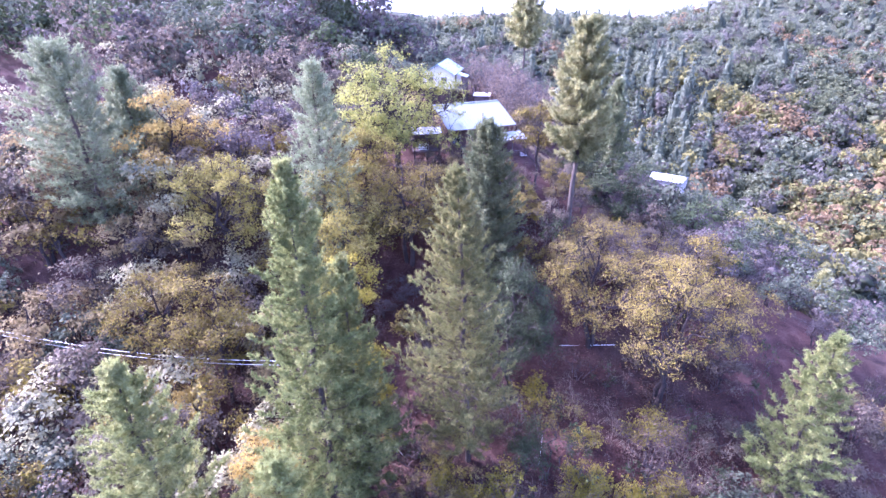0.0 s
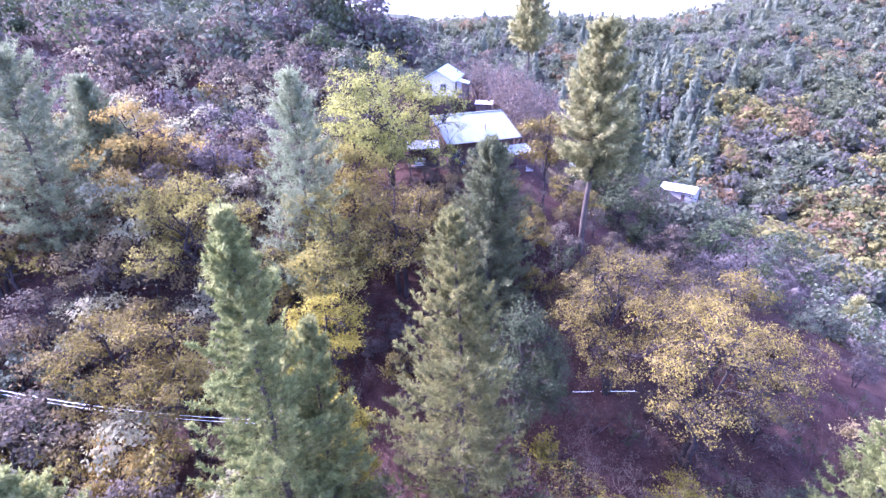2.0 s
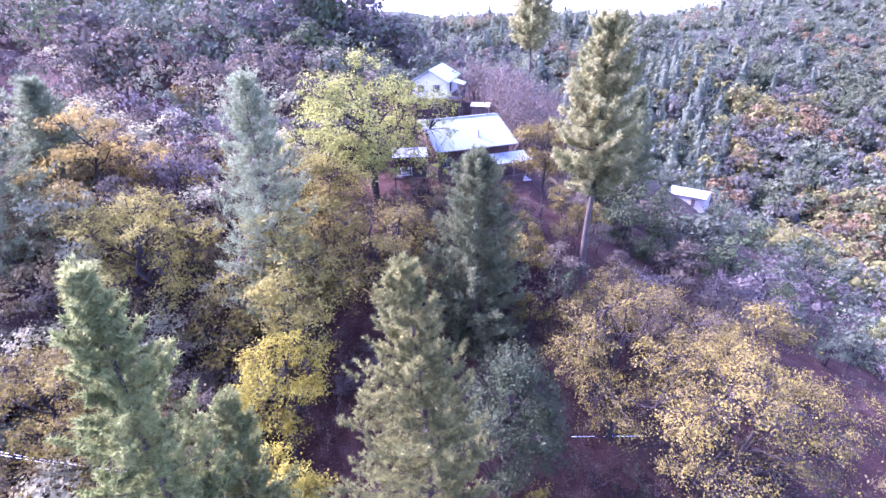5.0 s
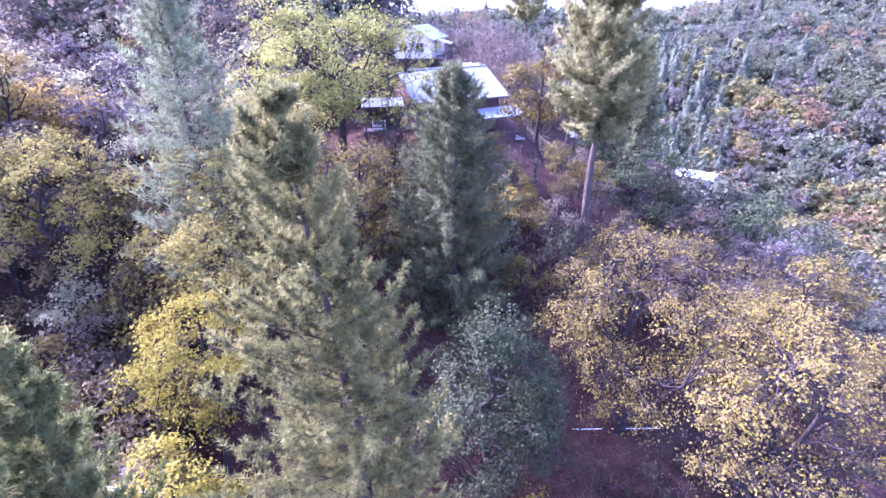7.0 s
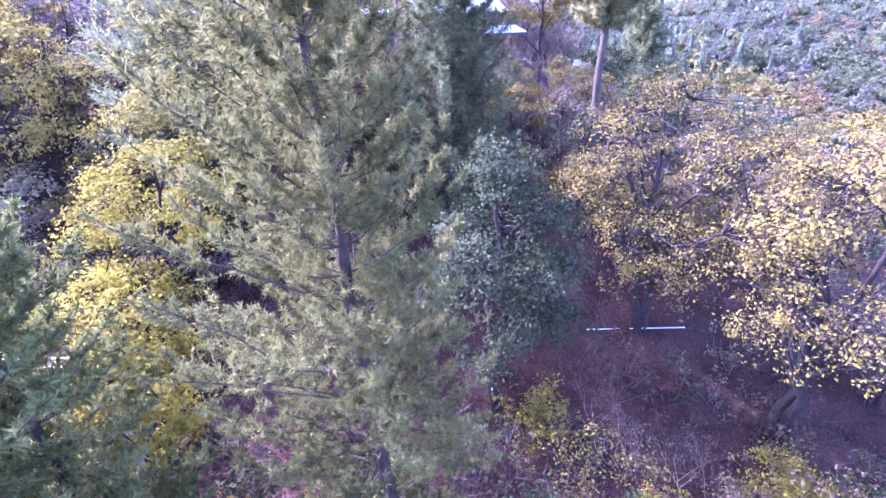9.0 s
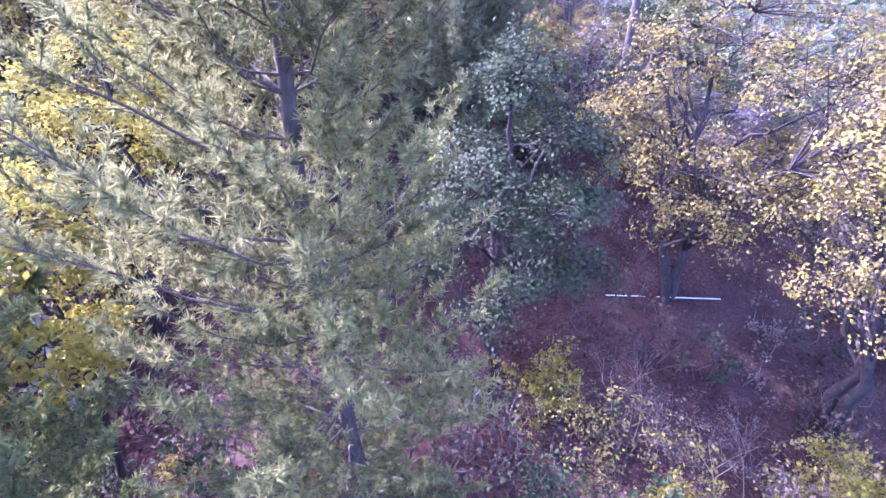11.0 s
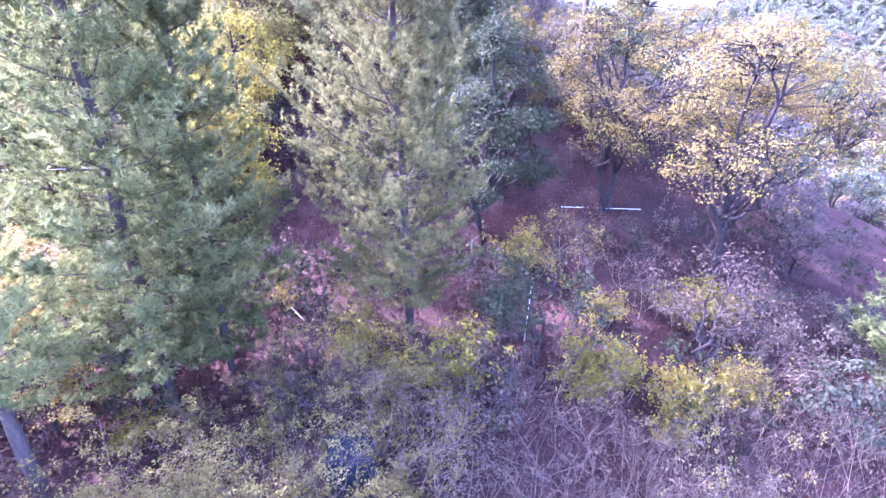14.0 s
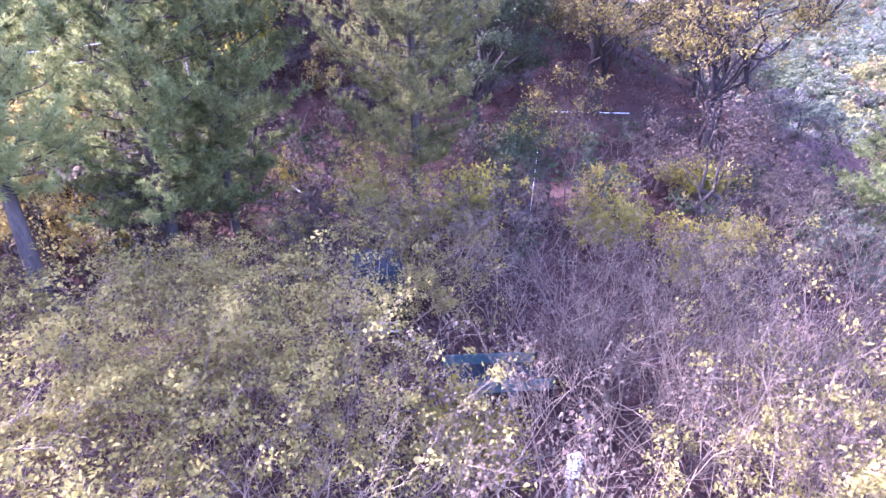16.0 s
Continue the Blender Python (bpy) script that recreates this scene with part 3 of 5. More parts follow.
# ---- pines ----
def pine(x, y, tip, radius, mat, label, seed, bare=0.15, whorls=34, per=6, tufts=9, needles=12, nl=0.32, blade=0.03, trunk=0.3, lean=(0, 0), power=0.75, rise=0.15, skew=0.0, name="pine_tree"):
    h = tip - gz(x, y)
    ms = pine_meshes(seed, h, radius, bare, whorls, per, tufts, needles, nl, trunk, blade, lean, power, rise, skew)
    return stand(name, ms, ("pine_bark", mat), ("trunk", "crown"), x, y, label, "pine tree")


pine(-9.5, 29.0, 33.2, 6.8, "pine_blue", "tall soft green pine with a narrow pointed crown", 11, 0.07, 46, 6, 32, 25, 0.30, 0.034, 0.32, (-0.3, 0.2), 0.85, 0.3)
pine(-7.4, 31.6, 25.2, 5.0, "pine_blue", "shorter soft green pine beside the tall one", 23, 0.07, 34, 6, 22, 25, 0.30, 0.031, 0.2, (0, 0), 0.85, 0.3)
pine(2.3, 35.0, 31.5, 6.6, "pine_olive", "tall olive-green pine with upswept tufted branches", 12, 0.08, 46, 6, 31, 42, 0.25, 0.02, 0.28, (-1.3, -2.8), 0.8, 0.42, skew=0.22)
pine(5.3, 56.4, 29.6, 6.4, "pine", "dark green pine on the slope below the house", 13, 0.02, 40, 6, 24, 21, 0.40, 0.037, 0.26, (0, 0), 0.65, 0.25)
pine(18.4, 66.2, 39.8, 5.2, "pine_gold", "tall sunlit pine with a long bare trunk beside the bank", 14, 0.36, 30, 6, 24, 24, 0.5, 0.045, 0.36, (0, 0), 0.5, 0.25)
pine(-20.2, 23.6, 22.2, 6.2, "pine_lime", "bright yellow-green young pine with a broad crown", 15, 0.1, 34, 6, 24, 27, 0.32, 0.03, 0.28, (0, 0), 0.75, 0.35)
pine(-11.6, 23.2, 14.2, 3.8, "pine_lime", "young pine with soft green needles over a bare trunk", 24, 0.4, 20, 6, 18, 24, 0.3, 0.028, 0.3, (0, 0), 0.6, 0.3)
pine(33.0, 33.2, 16.6, 5.0, "pine_blue", "bushy green pine on the valley side", 16, 0.1, 28, 6, 16, 27, 0.34, 0.034, 0.25, (0, 0), 0.8, 0.25)
pine(-14.4, 57.5, 36.0, 5.6, "pine_hazed", "slender grey-green pine among yellow trees, paled for haze", 17, 0.1, 34, 6, 12, 20, 0.50, 0.034, 0.26, (0, 0), 0.5)
pine(-46.5, 63.0, 38.0, 8.4, "pine_hazed", "broad grey-green pine on the hillside, paled for haze", 18, 0.1, 32, 7, 12, 20, 0.60, 0.046, 0.35, (0, 0), 0.5)
pine(-46.0, 74.0, 34.0, 5.4, "pine_hazed", "slim grey-green pine on the hillside, paled for haze", 19, 0.1, 28, 6, 11, 19, 0.60, 0.046, 0.3, (0, 0), 0.6)
pine(25.0, 157.0, 47.0, 7.6, "pine_gold", "distant tall pine with a ragged pinkish crown", 20, 0.5, 22, 6, 10, 14, 1.08, 0.139, 0.4, (0, 0), 0.5)
pine(33.0, 95.0, 29.0, 5.0, "pine", "slim green pine on the far side of the bank", 21, 0.15, 28, 6, 10, 14, 0.72, 0.078, 0.3)
pine(67.0, 75.0, -1.0, 3.8, "pine_gold", "small yellow-green pine down in the valley", 22, 0.05, 20, 6, 9, 14, 0.60, 0.062, 0.2)


# ---- broad-leaved trees with a place of their own ----
def broad(x, y, top, radius, mat, label, seed, low=None, clumps=120, per=34, leaf=0.3, clump_r=1.3, trunk=0.28, stems=1, limbs=7, hollow=0.5, name="oak_tree", category="tree", fork=0.28):
    h = top - gz(x, y)
    ms = broad_tree_meshes(seed, radius, h, h * 0.35 if low is None else low - gz(x, y), clumps, int(per * 0.9), leaf * 1.05, clump_r, trunk, stems, fork, limbs, hollow)
    return stand(name, ms, ("bark", mat), ("trunk", "crown"), x, y, label, category)


broad(18.4, 48.8, 21.0, 8.2, "oak", "spreading oak with thinning golden-brown leaves and dark trunks", 31, 6.0, 430, 46, 0.17, 0.95, 0.3, 2, 9, 0.62)
broad(24.4, 42.6, 19.3, 8.4, "oak", "broad oak with yellow and brown leaves and a leaning trunk", 32, 4.5, 430, 46, 0.17, 0.95, 0.3, 2, 9, 0.62)
broad(29.5, 49.5, 19.5, 5.5, "oak", "rounded golden-brown oak standing against its neighbours", 54, 5.0, 160, 54, 0.2, 0.95, 0.25, 1, 7, 0.6)
broad(7.6, 43.5, 19.3, 5.2, "live", "dense dark green live oak with small leathery leaves", 33, 1.5, 480, 56, 0.17, 0.85, 0.3, 1, 9, 0.4, "live_oak")
broad(-11.2, 45.2, 19.8, 4.8, "yellow", "bright yellow and orange oak on the slope", 34, 6.0, 240, 42, 0.21, 0.85, 0.2, hollow=0.4)
broad(-7.8, 36.2, 17.0, 3.8, "yellow", "bright yellow-green tree between the pines", 35, 4.0, 210, 44, 0.2, 0.75, 0.16, hollow=0.4)
broad(-4.6, 58.6, 25.6, 8.6, "oak", "brown and yellow oak with a forked dark trunk", 36, 11.0, 360, 46, 0.24, 1.0, 0.3, 2, hollow=0.4)
broad(-12.4, 55.0, 25.0, 7.8, "gold", "oak with pale yellow leaves on spreading limbs", 37, 9.0, 340, 46, 0.24, 1.0, 0.26, 2, hollow=0.4)
broad(-10.3, 65.0, 28.0, 5.6, "gold", "pale yellow tree below the big yellow-green one", 38, 16.0, 120, 50, 0.28, 1.3, 0.22, hollow=0.4)
broad(-6.4, 76.0, 37.0, 11.4, "lime", "large rounded yellow-green oak beside the house", 39, 17.5, 600, 38, 0.3, 1.15, 0.4, 2, hollow=0.4)
broad(14.2, 72.5, 31.8, 4.8, "oak", "thin reddish-brown tree at the corner of the house", 40, 18.0, 100, 50, 0.27, 1.1, 0.18, hollow=0.3)
broad(-31.5, 45.5, 18.0, 6.2, "oak", "oak with yellow upper leaves and bare purple-brown sides", 41, 2.0, 300, 34, 0.24, 0.95, 0.26, hollow=0.4)
broad(-24.8, 43.6, 17.6, 5.0, "oak", "golden-brown oak on the shaded slope", 42, 2.5, 230, 34, 0.24, 0.9, 0.22, hollow=0.4)
broad(-28.5, 59.0, 27.6, 7.8, "gold", "wide pale yellow oak on the hillside", 43, 11.0, 360, 36, 0.26, 1.0, 0.3, hollow=0.4)
broad(-38.5, 70.0, 32.2, 6.8, "orange", "rounded orange-yellow oak on the hillside", 44, 16.0, 280, 34, 0.3, 1.0, 0.28, hollow=0.4)
broad(-29.6, 39.6, 6.8, 4.4, "orange", "small rounded orange-leaved oak in the hollow", 45, -2.0, 210, 40, 0.2, 0.85, 0.15, hollow=0.3)
broad(-15.2, 30.4, 9.4, 3.5, "orange", "rounded pale orange oak beyond the pines", 55, 1.5, 200, 38, 0.18, 0.8, 0.15, hollow=0.4)
broad(-14.2, 27.2, 4.4, 2.6, "orange", "low bushy pinkish-orange young oak", 56, 0.2, 110, 40, 0.16, 0.7, 0.08, hollow=0.3)
broad(10.6, 35.2, 10.2, 2.6, "oak", "slender young oak with sparse yellow leaves", 46, 1.5, 50, 26, 0.15, 0.8, 0.08, hollow=0.2)
broad(7.9, 33.6, 6.3, 1.9, "live", "dark grey-green bushy young tree", 47, 0.5, 60, 46, 0.17, 0.9, 0.08)
broad(19.8, 33.0, 7.6, 4.6, "dead", "low purple-brown tree with few leaves", 48, 0.5, 120, 28, 0.15, 1.2, 0.14, 2, hollow=0.2)
broad(31.0, 57.0, 16.0, 6.0, "brown", "purple-brown oak behind the golden one", 49, 2.0, 140, 46, 0.26, 1.4, 0.25, hollow=0.4)
broad(62.0, 72.0, -1.0, 5.6, "lilac", "greyish bare oak in the valley", 50, -11.0, 110, 40, 0.3, 1.3, 0.2)
broad(28.0, 79.0, 19.5, 6.4, "live", "rounded green live oak on the bank", 51, 4.0, 260, 44, 0.28, 1.3, 0.25, name="live_oak")
broad(24.5, 84.0, 19.8, 4.4, "live", "dark live oak with thin leaning stems", 52, 13.0, 110, 50, 0.28, 1.2, 0.14, 2, name="live_oak")
broad(-44.0, 43.7, 7.8, 5.5, "brown", "low brown oak at the edge of the hollow", 53, -4.0, 120, 44, 0.26, 1.3, 0.2)

# ---- a stock of trees for the woods ----
STOCK = {}
for k, (mat, r, h, lo, cl, pr, lf, cr) in enumerate([
    ("brown", 5.4, 9.8, 0.4, 78, 34, 0.34, 1.6), ("oak", 5.4, 9.8, 0.6, 78, 34, 0.34, 1.6), ("lilac", 5.2, 9.4, 0.3, 78, 32, 0.32, 1.6),
    ("grey", 4.8, 8.4, 0.2, 78, 34, 0.34, 1.5), ("olive", 5.4, 9.8, 0.4, 78, 34, 0.34, 1.6), ("green", 4.8, 9.2, 0.3, 78, 34, 0.34, 1.5),
    ("rust", 5.0, 9.2, 0.4, 78, 34, 0.34, 1.5), ("live", 4.8, 8.4, 0.2, 78, 36, 0.32, 1.4)]):
    STOCK[mat, "far"] = [broad_tree_meshes(500 + 7 * k + j, r, h, lo, 84, 12, 0.52, cr * 0.75, 0.2, 1, 0.28, 4, 0.4, twigs=False) for j in range(3)]
    STOCK[mat, "near"] = [broad_tree_meshes(100 + 7 * k + j, r, h, lo, int(cl * 1.5), int(pr * 0.42), lf * 1.22, cr * 0.7, 0.2, 1 + j, 0.28, 6, 0.4, twigs=False) for j in range(2)]
WOODS = {
    "brown": "brown-leaved oak in the hillside woods", "oak": "golden-brown oak in the hillside woods", "lilac": "nearly bare greyish tree in the hillside woods",
    "grey": "grey-green bushy tree in the hillside woods", "olive": "olive-yellow oak in the hillside woods", "green": "green leafy tree in the hillside woods",
    "rust": "rust-coloured oak in the hillside woods", "live": "dark live oak in the hillside woods"}
wood_rng = np.random.default_rng(5)
taken = [(-9.5, 29, 4), (-6.6, 31, 4), (2.4, 30.4, 4), (4.9, 54.9, 5), (18.4, 66.2, 5), (7, 84, 14), (66, 137, 16), (60, 126, 19), (54, 113, 16), (2, 104, 17), (3, 118, 14), (18.8, 48.6, 7), (24, 43, 7), (7.6, 43.5, 5), (-10.5, 44.5, 4), (-5, 58.6, 6), (-11.5, 55, 5),
         (-8.5, 76.5, 8), (-28.5, 59, 5), (-38.5, 70, 5), (-31.5, 45.5, 5), (-24.8, 43.6, 4), (-46, 63, 5), (22, 90, 9), (14, 74, 6), (-14, 57, 4)]


MID = {k: [] for k in WOODS}


def wood_tree(x, y, kinds, size):
    kind = str(wood_rng.choice(kinds))
    taken.append((x, y, 4.0 * size))
    if y > 100 or x > 56 or x < -66:
        MID[kind].append((x, y, 9.0 * size))
        return
    ms = STOCK[kind, "far"][wood_rng.integers(3)] if y > 78 or abs(x) > 55 else STOCK[kind, "near"][wood_rng.integers(2)]
    stand("oak_tree", ms, ("bark", kind), ("trunk", "crown"), x, y, WOODS[kind], "tree", wood_rng.uniform(0, 360), size * wood_rng.uniform(0.8, 1.25), wood_rng.uniform(0.85, 1.15), "woods")


def plant(count, xs, ys, kinds, size, gap):
    for _ in range(count * 12):
        x, y = wood_rng.uniform(*xs), wood_rng.uniform(*ys)
        if all((x - a) ** 2 + (y - b) ** 2 > (gap + 0.45 * r) ** 2 for a, b, r in taken):
            wood_tree(x, y, kinds, size)
            count -= 1
            if count == 0:
                return


plant(60, (-85, -14), (80, 130), ["brown", "grey", "brown", "grey", "lilac", "olive"], 1.05, 2.6)
plant(26, (-34, 6), (98, 155), ["lilac", "brown", "lilac", "grey"], 1.1, 2.8)
plant(90, (-85, -38), (24, 85), ["brown", "rust", "grey", "olive", "brown", "oak"], 1.0, 1.7)
plant(44, (-44, -12), (30, 70), ["brown", "brown", "rust", "oak", "olive"], 0.78, 1.3)
plant(26, (-40, -9), (58, 104), ["brown", "lilac", "olive", "oak"], 0.9, 2.0)
plant(20, (8, 34), (98, 175), ["lilac", "grey", "brown"], 0.9, 2.8)
plant(110, (34, 150), (56, 215), ["lilac", "grey", "grey", "brown", "lilac", "green", "live"], 0.85, 2.2)
plant(34, (36, 120), (64, 150), ["grey", "grey", "lilac", "green"], 1.15, 3.0)
plant(46, (26, 80), (28, 98), ["lilac", "grey", "brown", "rust"], 0.62, 2.2)
plant(40, (-4, 24), (56, 78), ["brown", "oak", "rust", "brown"], 0.45, 1.0)
plant(16, (-14, 12), (46, 66), ["brown", "lilac", "oak"], 0.42, 1.6)


# ---- bare saplings on the slope behind the house ----
SAPLING = [shrub_meshes(360 + k, 3.0, 9.0, 12, 520, 0.34, 0.045, 6) for k in range(3)]
sap_rng = np.random.default_rng(41)
for x, y in [(12.6, 96.0), (15.0, 99.0), (12.0, 101.5), (17.6, 96.6), (14.6, 104.0), (18.0, 101.0), (21.0, 99.0), (12.4, 108.0), (16.4, 109.0), (20.0, 106.0), (10.4, 112.0), (14.0, 114.0), (18.6, 113.0), (22.6, 104.0), (23.0, 111.0), (8.0, 116.0), (12.0, 119.0), (17.0, 119.0), (22.0, 118.0), (26.0, 107.0), (3.6, 120.0), (-1.0, 117.0), (26.4, 115.0)]:
    stand("sapling", SAPLING[int(sap_rng.integers(3))], ("twig", "lilac"), ("branchwork", "foliage"), x + sap_rng.uniform(-0.8, 0.8), y + sap_rng.uniform(-0.8, 0.8), "slender nearly leafless tree of pale twigs behind the house", "tree", sap_rng.uniform(0, 360), sap_rng.uniform(0.8, 1.15), sap_rng.uniform(0.85, 1.15), "saplings behind the house")


# ---- far woods ----
BALL = bmesh.new()
bmesh.ops.create_icosphere(BALL, subdivisions=2, radius=1.0)
CORE_V = np.array([v.co[:] for v in BALL.verts])
CORE_T = np.array([[v.index for v in f.verts] for f in BALL.faces])
BALL.free()


def unit(v):
    return v / (np.linalg.norm(v, axis=1, keepdims=True) + 1e-9)


def far_woods(name, mat, spots, per, leaf, label, seed, conifer=False, tall=(0.7, 1.1), full=1.0):
    """Many crowns in one mesh: each a lobed mass under a coat of leaves."""
    rng = np.random.default_rng(seed)
    P, S, F, V, T, n = [], [], [], [], [], 0
    for x, y, size in spots:
        h, r = size * rng.uniform(*tall), size * rng.uniform(0.4, 0.6)
        if conifer:
            h, r = h * 1.25, r * 0.78
            f = rng.uniform(0, 1, per) ** 1.3
            a = rng.uniform(0, 6.283, per)
            q = r * (1.04 - f) * rng.uniform(0.75, 1.15, per)
            p = np.stack([np.cos(a) * q, np.sin(a) * q, f * h + 0.4], 1)
            taper = (1 - CORE_V[:, 2:3]) * 0.5 * rng.uniform(0.3, 0.75, (len(CORE_V), 1))
            core = np.c_[CORE_V[:, :2] * taper * r * 1.3, (CORE_V[:, 2] + 1) * h * 0.5]
            face = np.stack([np.cos(a), np.sin(a), np.full(per, 0.6)], 1)
        else:
            lobes = unit(rng.normal(size=(10, 3)) + [0, 0, 0.25]) * rng.uniform(0.4, 0.72, (10, 1))
            bulk = rng.uniform(0.26, 0.44, 10)
            which = rng.integers(0, 10, per)
            d = unit(rng.normal(size=(per, 3)) + unit(lobes)[which] * 0.9 + [0, 0, 0.3])
            form = np.array([r, r, h * 0.52])
            p = (lobes[which] + d * (bulk[which] * rng.uniform(0.75, 1.1, per))[:, None]) * form + [0, 0, h * 0.46]
            face = d
            core = CORE_V * rng.uniform(0.16, 0.5, (len(CORE_V), 1)) * full * form + [0, 0, h * 0.36]
        F.append(face * 3.4)
        at = [x, y, gz(x, y)]
        P.append(p + at)
        S.append(np.full(per, leaf * size / 7))
        V.append(core + at)
        T.append(CORE_T + n)
        n += len(CORE_V)
    pts, sz = np.concatenate(P), np.concatenate(S)
    v, t = leaf_arrays(rng, pts, 1.0 * sz, 0.75, 0.2, np.concatenate(F))
    ob = new(name, mesh_of(name, np.concatenate(V + [v]), np.concatenate(T + [t + n]), smooth=True))
    ob.data.materials.append(M[mat])
    return tagged(ob, label, "woods", kind="stuff")


far_rng = np.random.default_rng(77)
spots = {k: [] for k in ("grey", "green", "lilac", "rust", "olive", "fir")}
for _ in range(2900):
    y = 760 - 560 * far_rng.uniform(0, 1) ** 0.8
    x = far_rng.uniform(-0.08, 1.05) * y
    if y < 225 and x < 150:
        continue
    zone = math.sin(x / 38.0 + 1.0) * math.sin(y / 45.0) + 0.3 * math.sin(x / 13.0)
    size = far_rng.uniform(11.0, 18.0) if y > 500 else far_rng.uniform(14.0, 25.0)
    if 0.26 < x / y < 0.55 and 320 < y < 520:
        kinds = ["fir", "grey", "fir", "grey", "fir", "lilac", "green", "olive"]
    elif y < 440 and x / y >= 0.5:
        patch = math.sin(x / 27.0 + 2.0) * math.sin(y / 24.0) + 0.4 * math.sin(x / 11.0 + y / 17.0)
        kinds = ["olive", "olive", "rust", "olive", "green"] if patch > 0.35 else ["rust", "lilac", "rust", "olive"] if patch > -0.05 else ["green", "green", "grey", "lilac"]
    else:
        kinds = ["grey", "grey", "green", "lilac", "grey", "green", "grey", "lilac", "fir"] if zone < 0.4 else ["lilac", "grey", "rust", "grey", "green"]
    spots[str(far_rng.choice(kinds))].append((x, y, size * (0.8 + y / 2400)))
for _ in range(600):
    y, x = far_rng.uniform(600, 1000), far_rng.uniform(-350, 900)
    spots[str(far_rng.choice(["grey", "green", "grey"]))].append((x, y, far_rng.uniform(9, 15)))
for _ in range(380):
    y = far_rng.uniform(105, 300)
    x = -far_rng.uniform(0.05, 1.1) * y - 6
    MID[str(far_rng.choice(["grey", "grey", "brown", "lilac", "green"]))].append((x, y, far_rng.uniform(11, 17)))
for _ in range(34):
    MID[str(far_rng.choice(["grey", "green", "lilac"]))].append((far_rng.uniform(-40, -9), far_rng.uniform(138, 168), far_rng.uniform(15, 20)))
far_woods("grey_woods", "hazed_grey", spots["grey"], 118, 0.74, "grey-green scrub oaks on the far hillside", 1)
far_woods("green_woods", "hazed_green", spots["green"], 118, 0.74, "green oaks on the far hillside", 2)
far_woods("bare_woods", "hazed_bare", spots["lilac"], 118, 0.74, "leafless greyish trees on the far hillside", 3)
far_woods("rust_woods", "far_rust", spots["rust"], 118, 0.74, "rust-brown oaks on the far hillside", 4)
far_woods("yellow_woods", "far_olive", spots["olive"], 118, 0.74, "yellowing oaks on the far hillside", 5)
far_woods("fir_woods", "fir", spots["fir"], 110, 0.85, "dark pointed conifers across the valley", 6, True)

for n, (kind, says) in enumerate(WOODS.items()):
    if MID[kind]:
        far_woods("hillside_woods", kind, MID[kind], 330, 0.42, says.replace("oak in", "oaks in").replace("tree in", "trees in"), 40 + n, False, (0.65, 1.1), 0.45)

# ---- shrubs near the end of the flight ----
SHRUBS = {}
for k in range(3):
    SHRUBS["leafy", k] = shrub_meshes(310 + k, 2.3, 4.4, 14, 1100, 0.2, 0.016, 6)
    SHRUBS["green", k] = shrub_meshes(320 + k, 1.6, 2.6, 16, 1900, 0.15, 0.016, 6)
SHRUB_SAYS = {
    ("leafy", "olive"): "shrub with sparse yellow-green leaves", ("leafy", "yellow"): "bushy shrub with yellow leaves",
    ("leafy", "oak"): "shrub with golden-brown leaves on bare stems", ("green", "green"): "low leafy green shrub by the clearing", ("green", "live"): "low dark green evergreen shrub", ("leafy", "lilac"): "twiggy purple-brown shrub with few leaves"}


def shrub(x, y, kind, mat, size=1.0, turn=0.0, tall=1.0, k=0):
    if kind != "green" and (abs(x - 0.6) < 1.5 and 20 < y < 26.2 or abs(x - 5.0) < 2.0 and 17.5 < y < 23 or abs(x - 7.0) < 1.5 and 14.5 < y < 19.6):
        return
    if y < 28 and kind in ("full", "thicket", "arching"):
        rise = 4.6 - gz(x, y)
        size, tall = 0.5 * size + 0.5, rise / 6.4 * (0.55 + 0.5 * size)
    stand("shrub", SHRUBS[kind, k], ("twig", {"lilac": "dead", "gold": "brush"}.get(mat, mat)), ("branchwork", "foliage"), x, y, SHRUB_SAYS[kind, mat], "shrub", turn, size, tall, "undergrowth")


SHRUB_SAYS["leafy", "gold"] = "tall shrub with many pale yellow leaves"
for k in range(3):
    SHRUBS["thicket", k] = brush_meshes(330 + k, 6.4, 0.55, 4, 900, 0.12, 0.028)
    SHRUBS["full", k] = brush_meshes(340 + k, 6.6, 0.55, 5, 4000, 0.125, 0.028)
    SHRUBS["arching", k] = brush_meshes(350 + k, 6.2, 0.7, 4, 200, 0.12, 0.032)
SHRUB_SAYS["arching", "lilac"] = "bare shrub of long arching pale stems"
SHRUB_SAYS["arching", "gold"] = "arching shrub with a few pale yellow leaves"
SHRUB_SAYS["thicket", "gold"] = "tangled thicket with scattered pale yellow leaves"
SHRUB_SAYS["thicket", "lilac"] = "tangled thicket of thin bare pinkish twigs"
SHRUB_SAYS["thicket", "brown"] = "tangled thicket with a few dead brown leaves"
SHRUB_SAYS["thicket", "oak"] = "tangled thicket with scattered golden leaves"
SHRUB_SAYS["green", "yellow"] = "rounded bush full of yellow-green leaves"
SHRUB_SAYS["full", "gold"] = "tall shrub full of pale yellow leaves"
SHRUB_SAYS["full", "yellow"] = "bushy shrub full of bright yellow leaves"
SHRUB_SAYS["full", "olive"] = "tall shrub full of olive-yellow leaves"
SHRUB_SAYS["full", "oak"] = "tall shrub full of golden-brown leaves"
shrub_rng = np.random.default_rng(9)
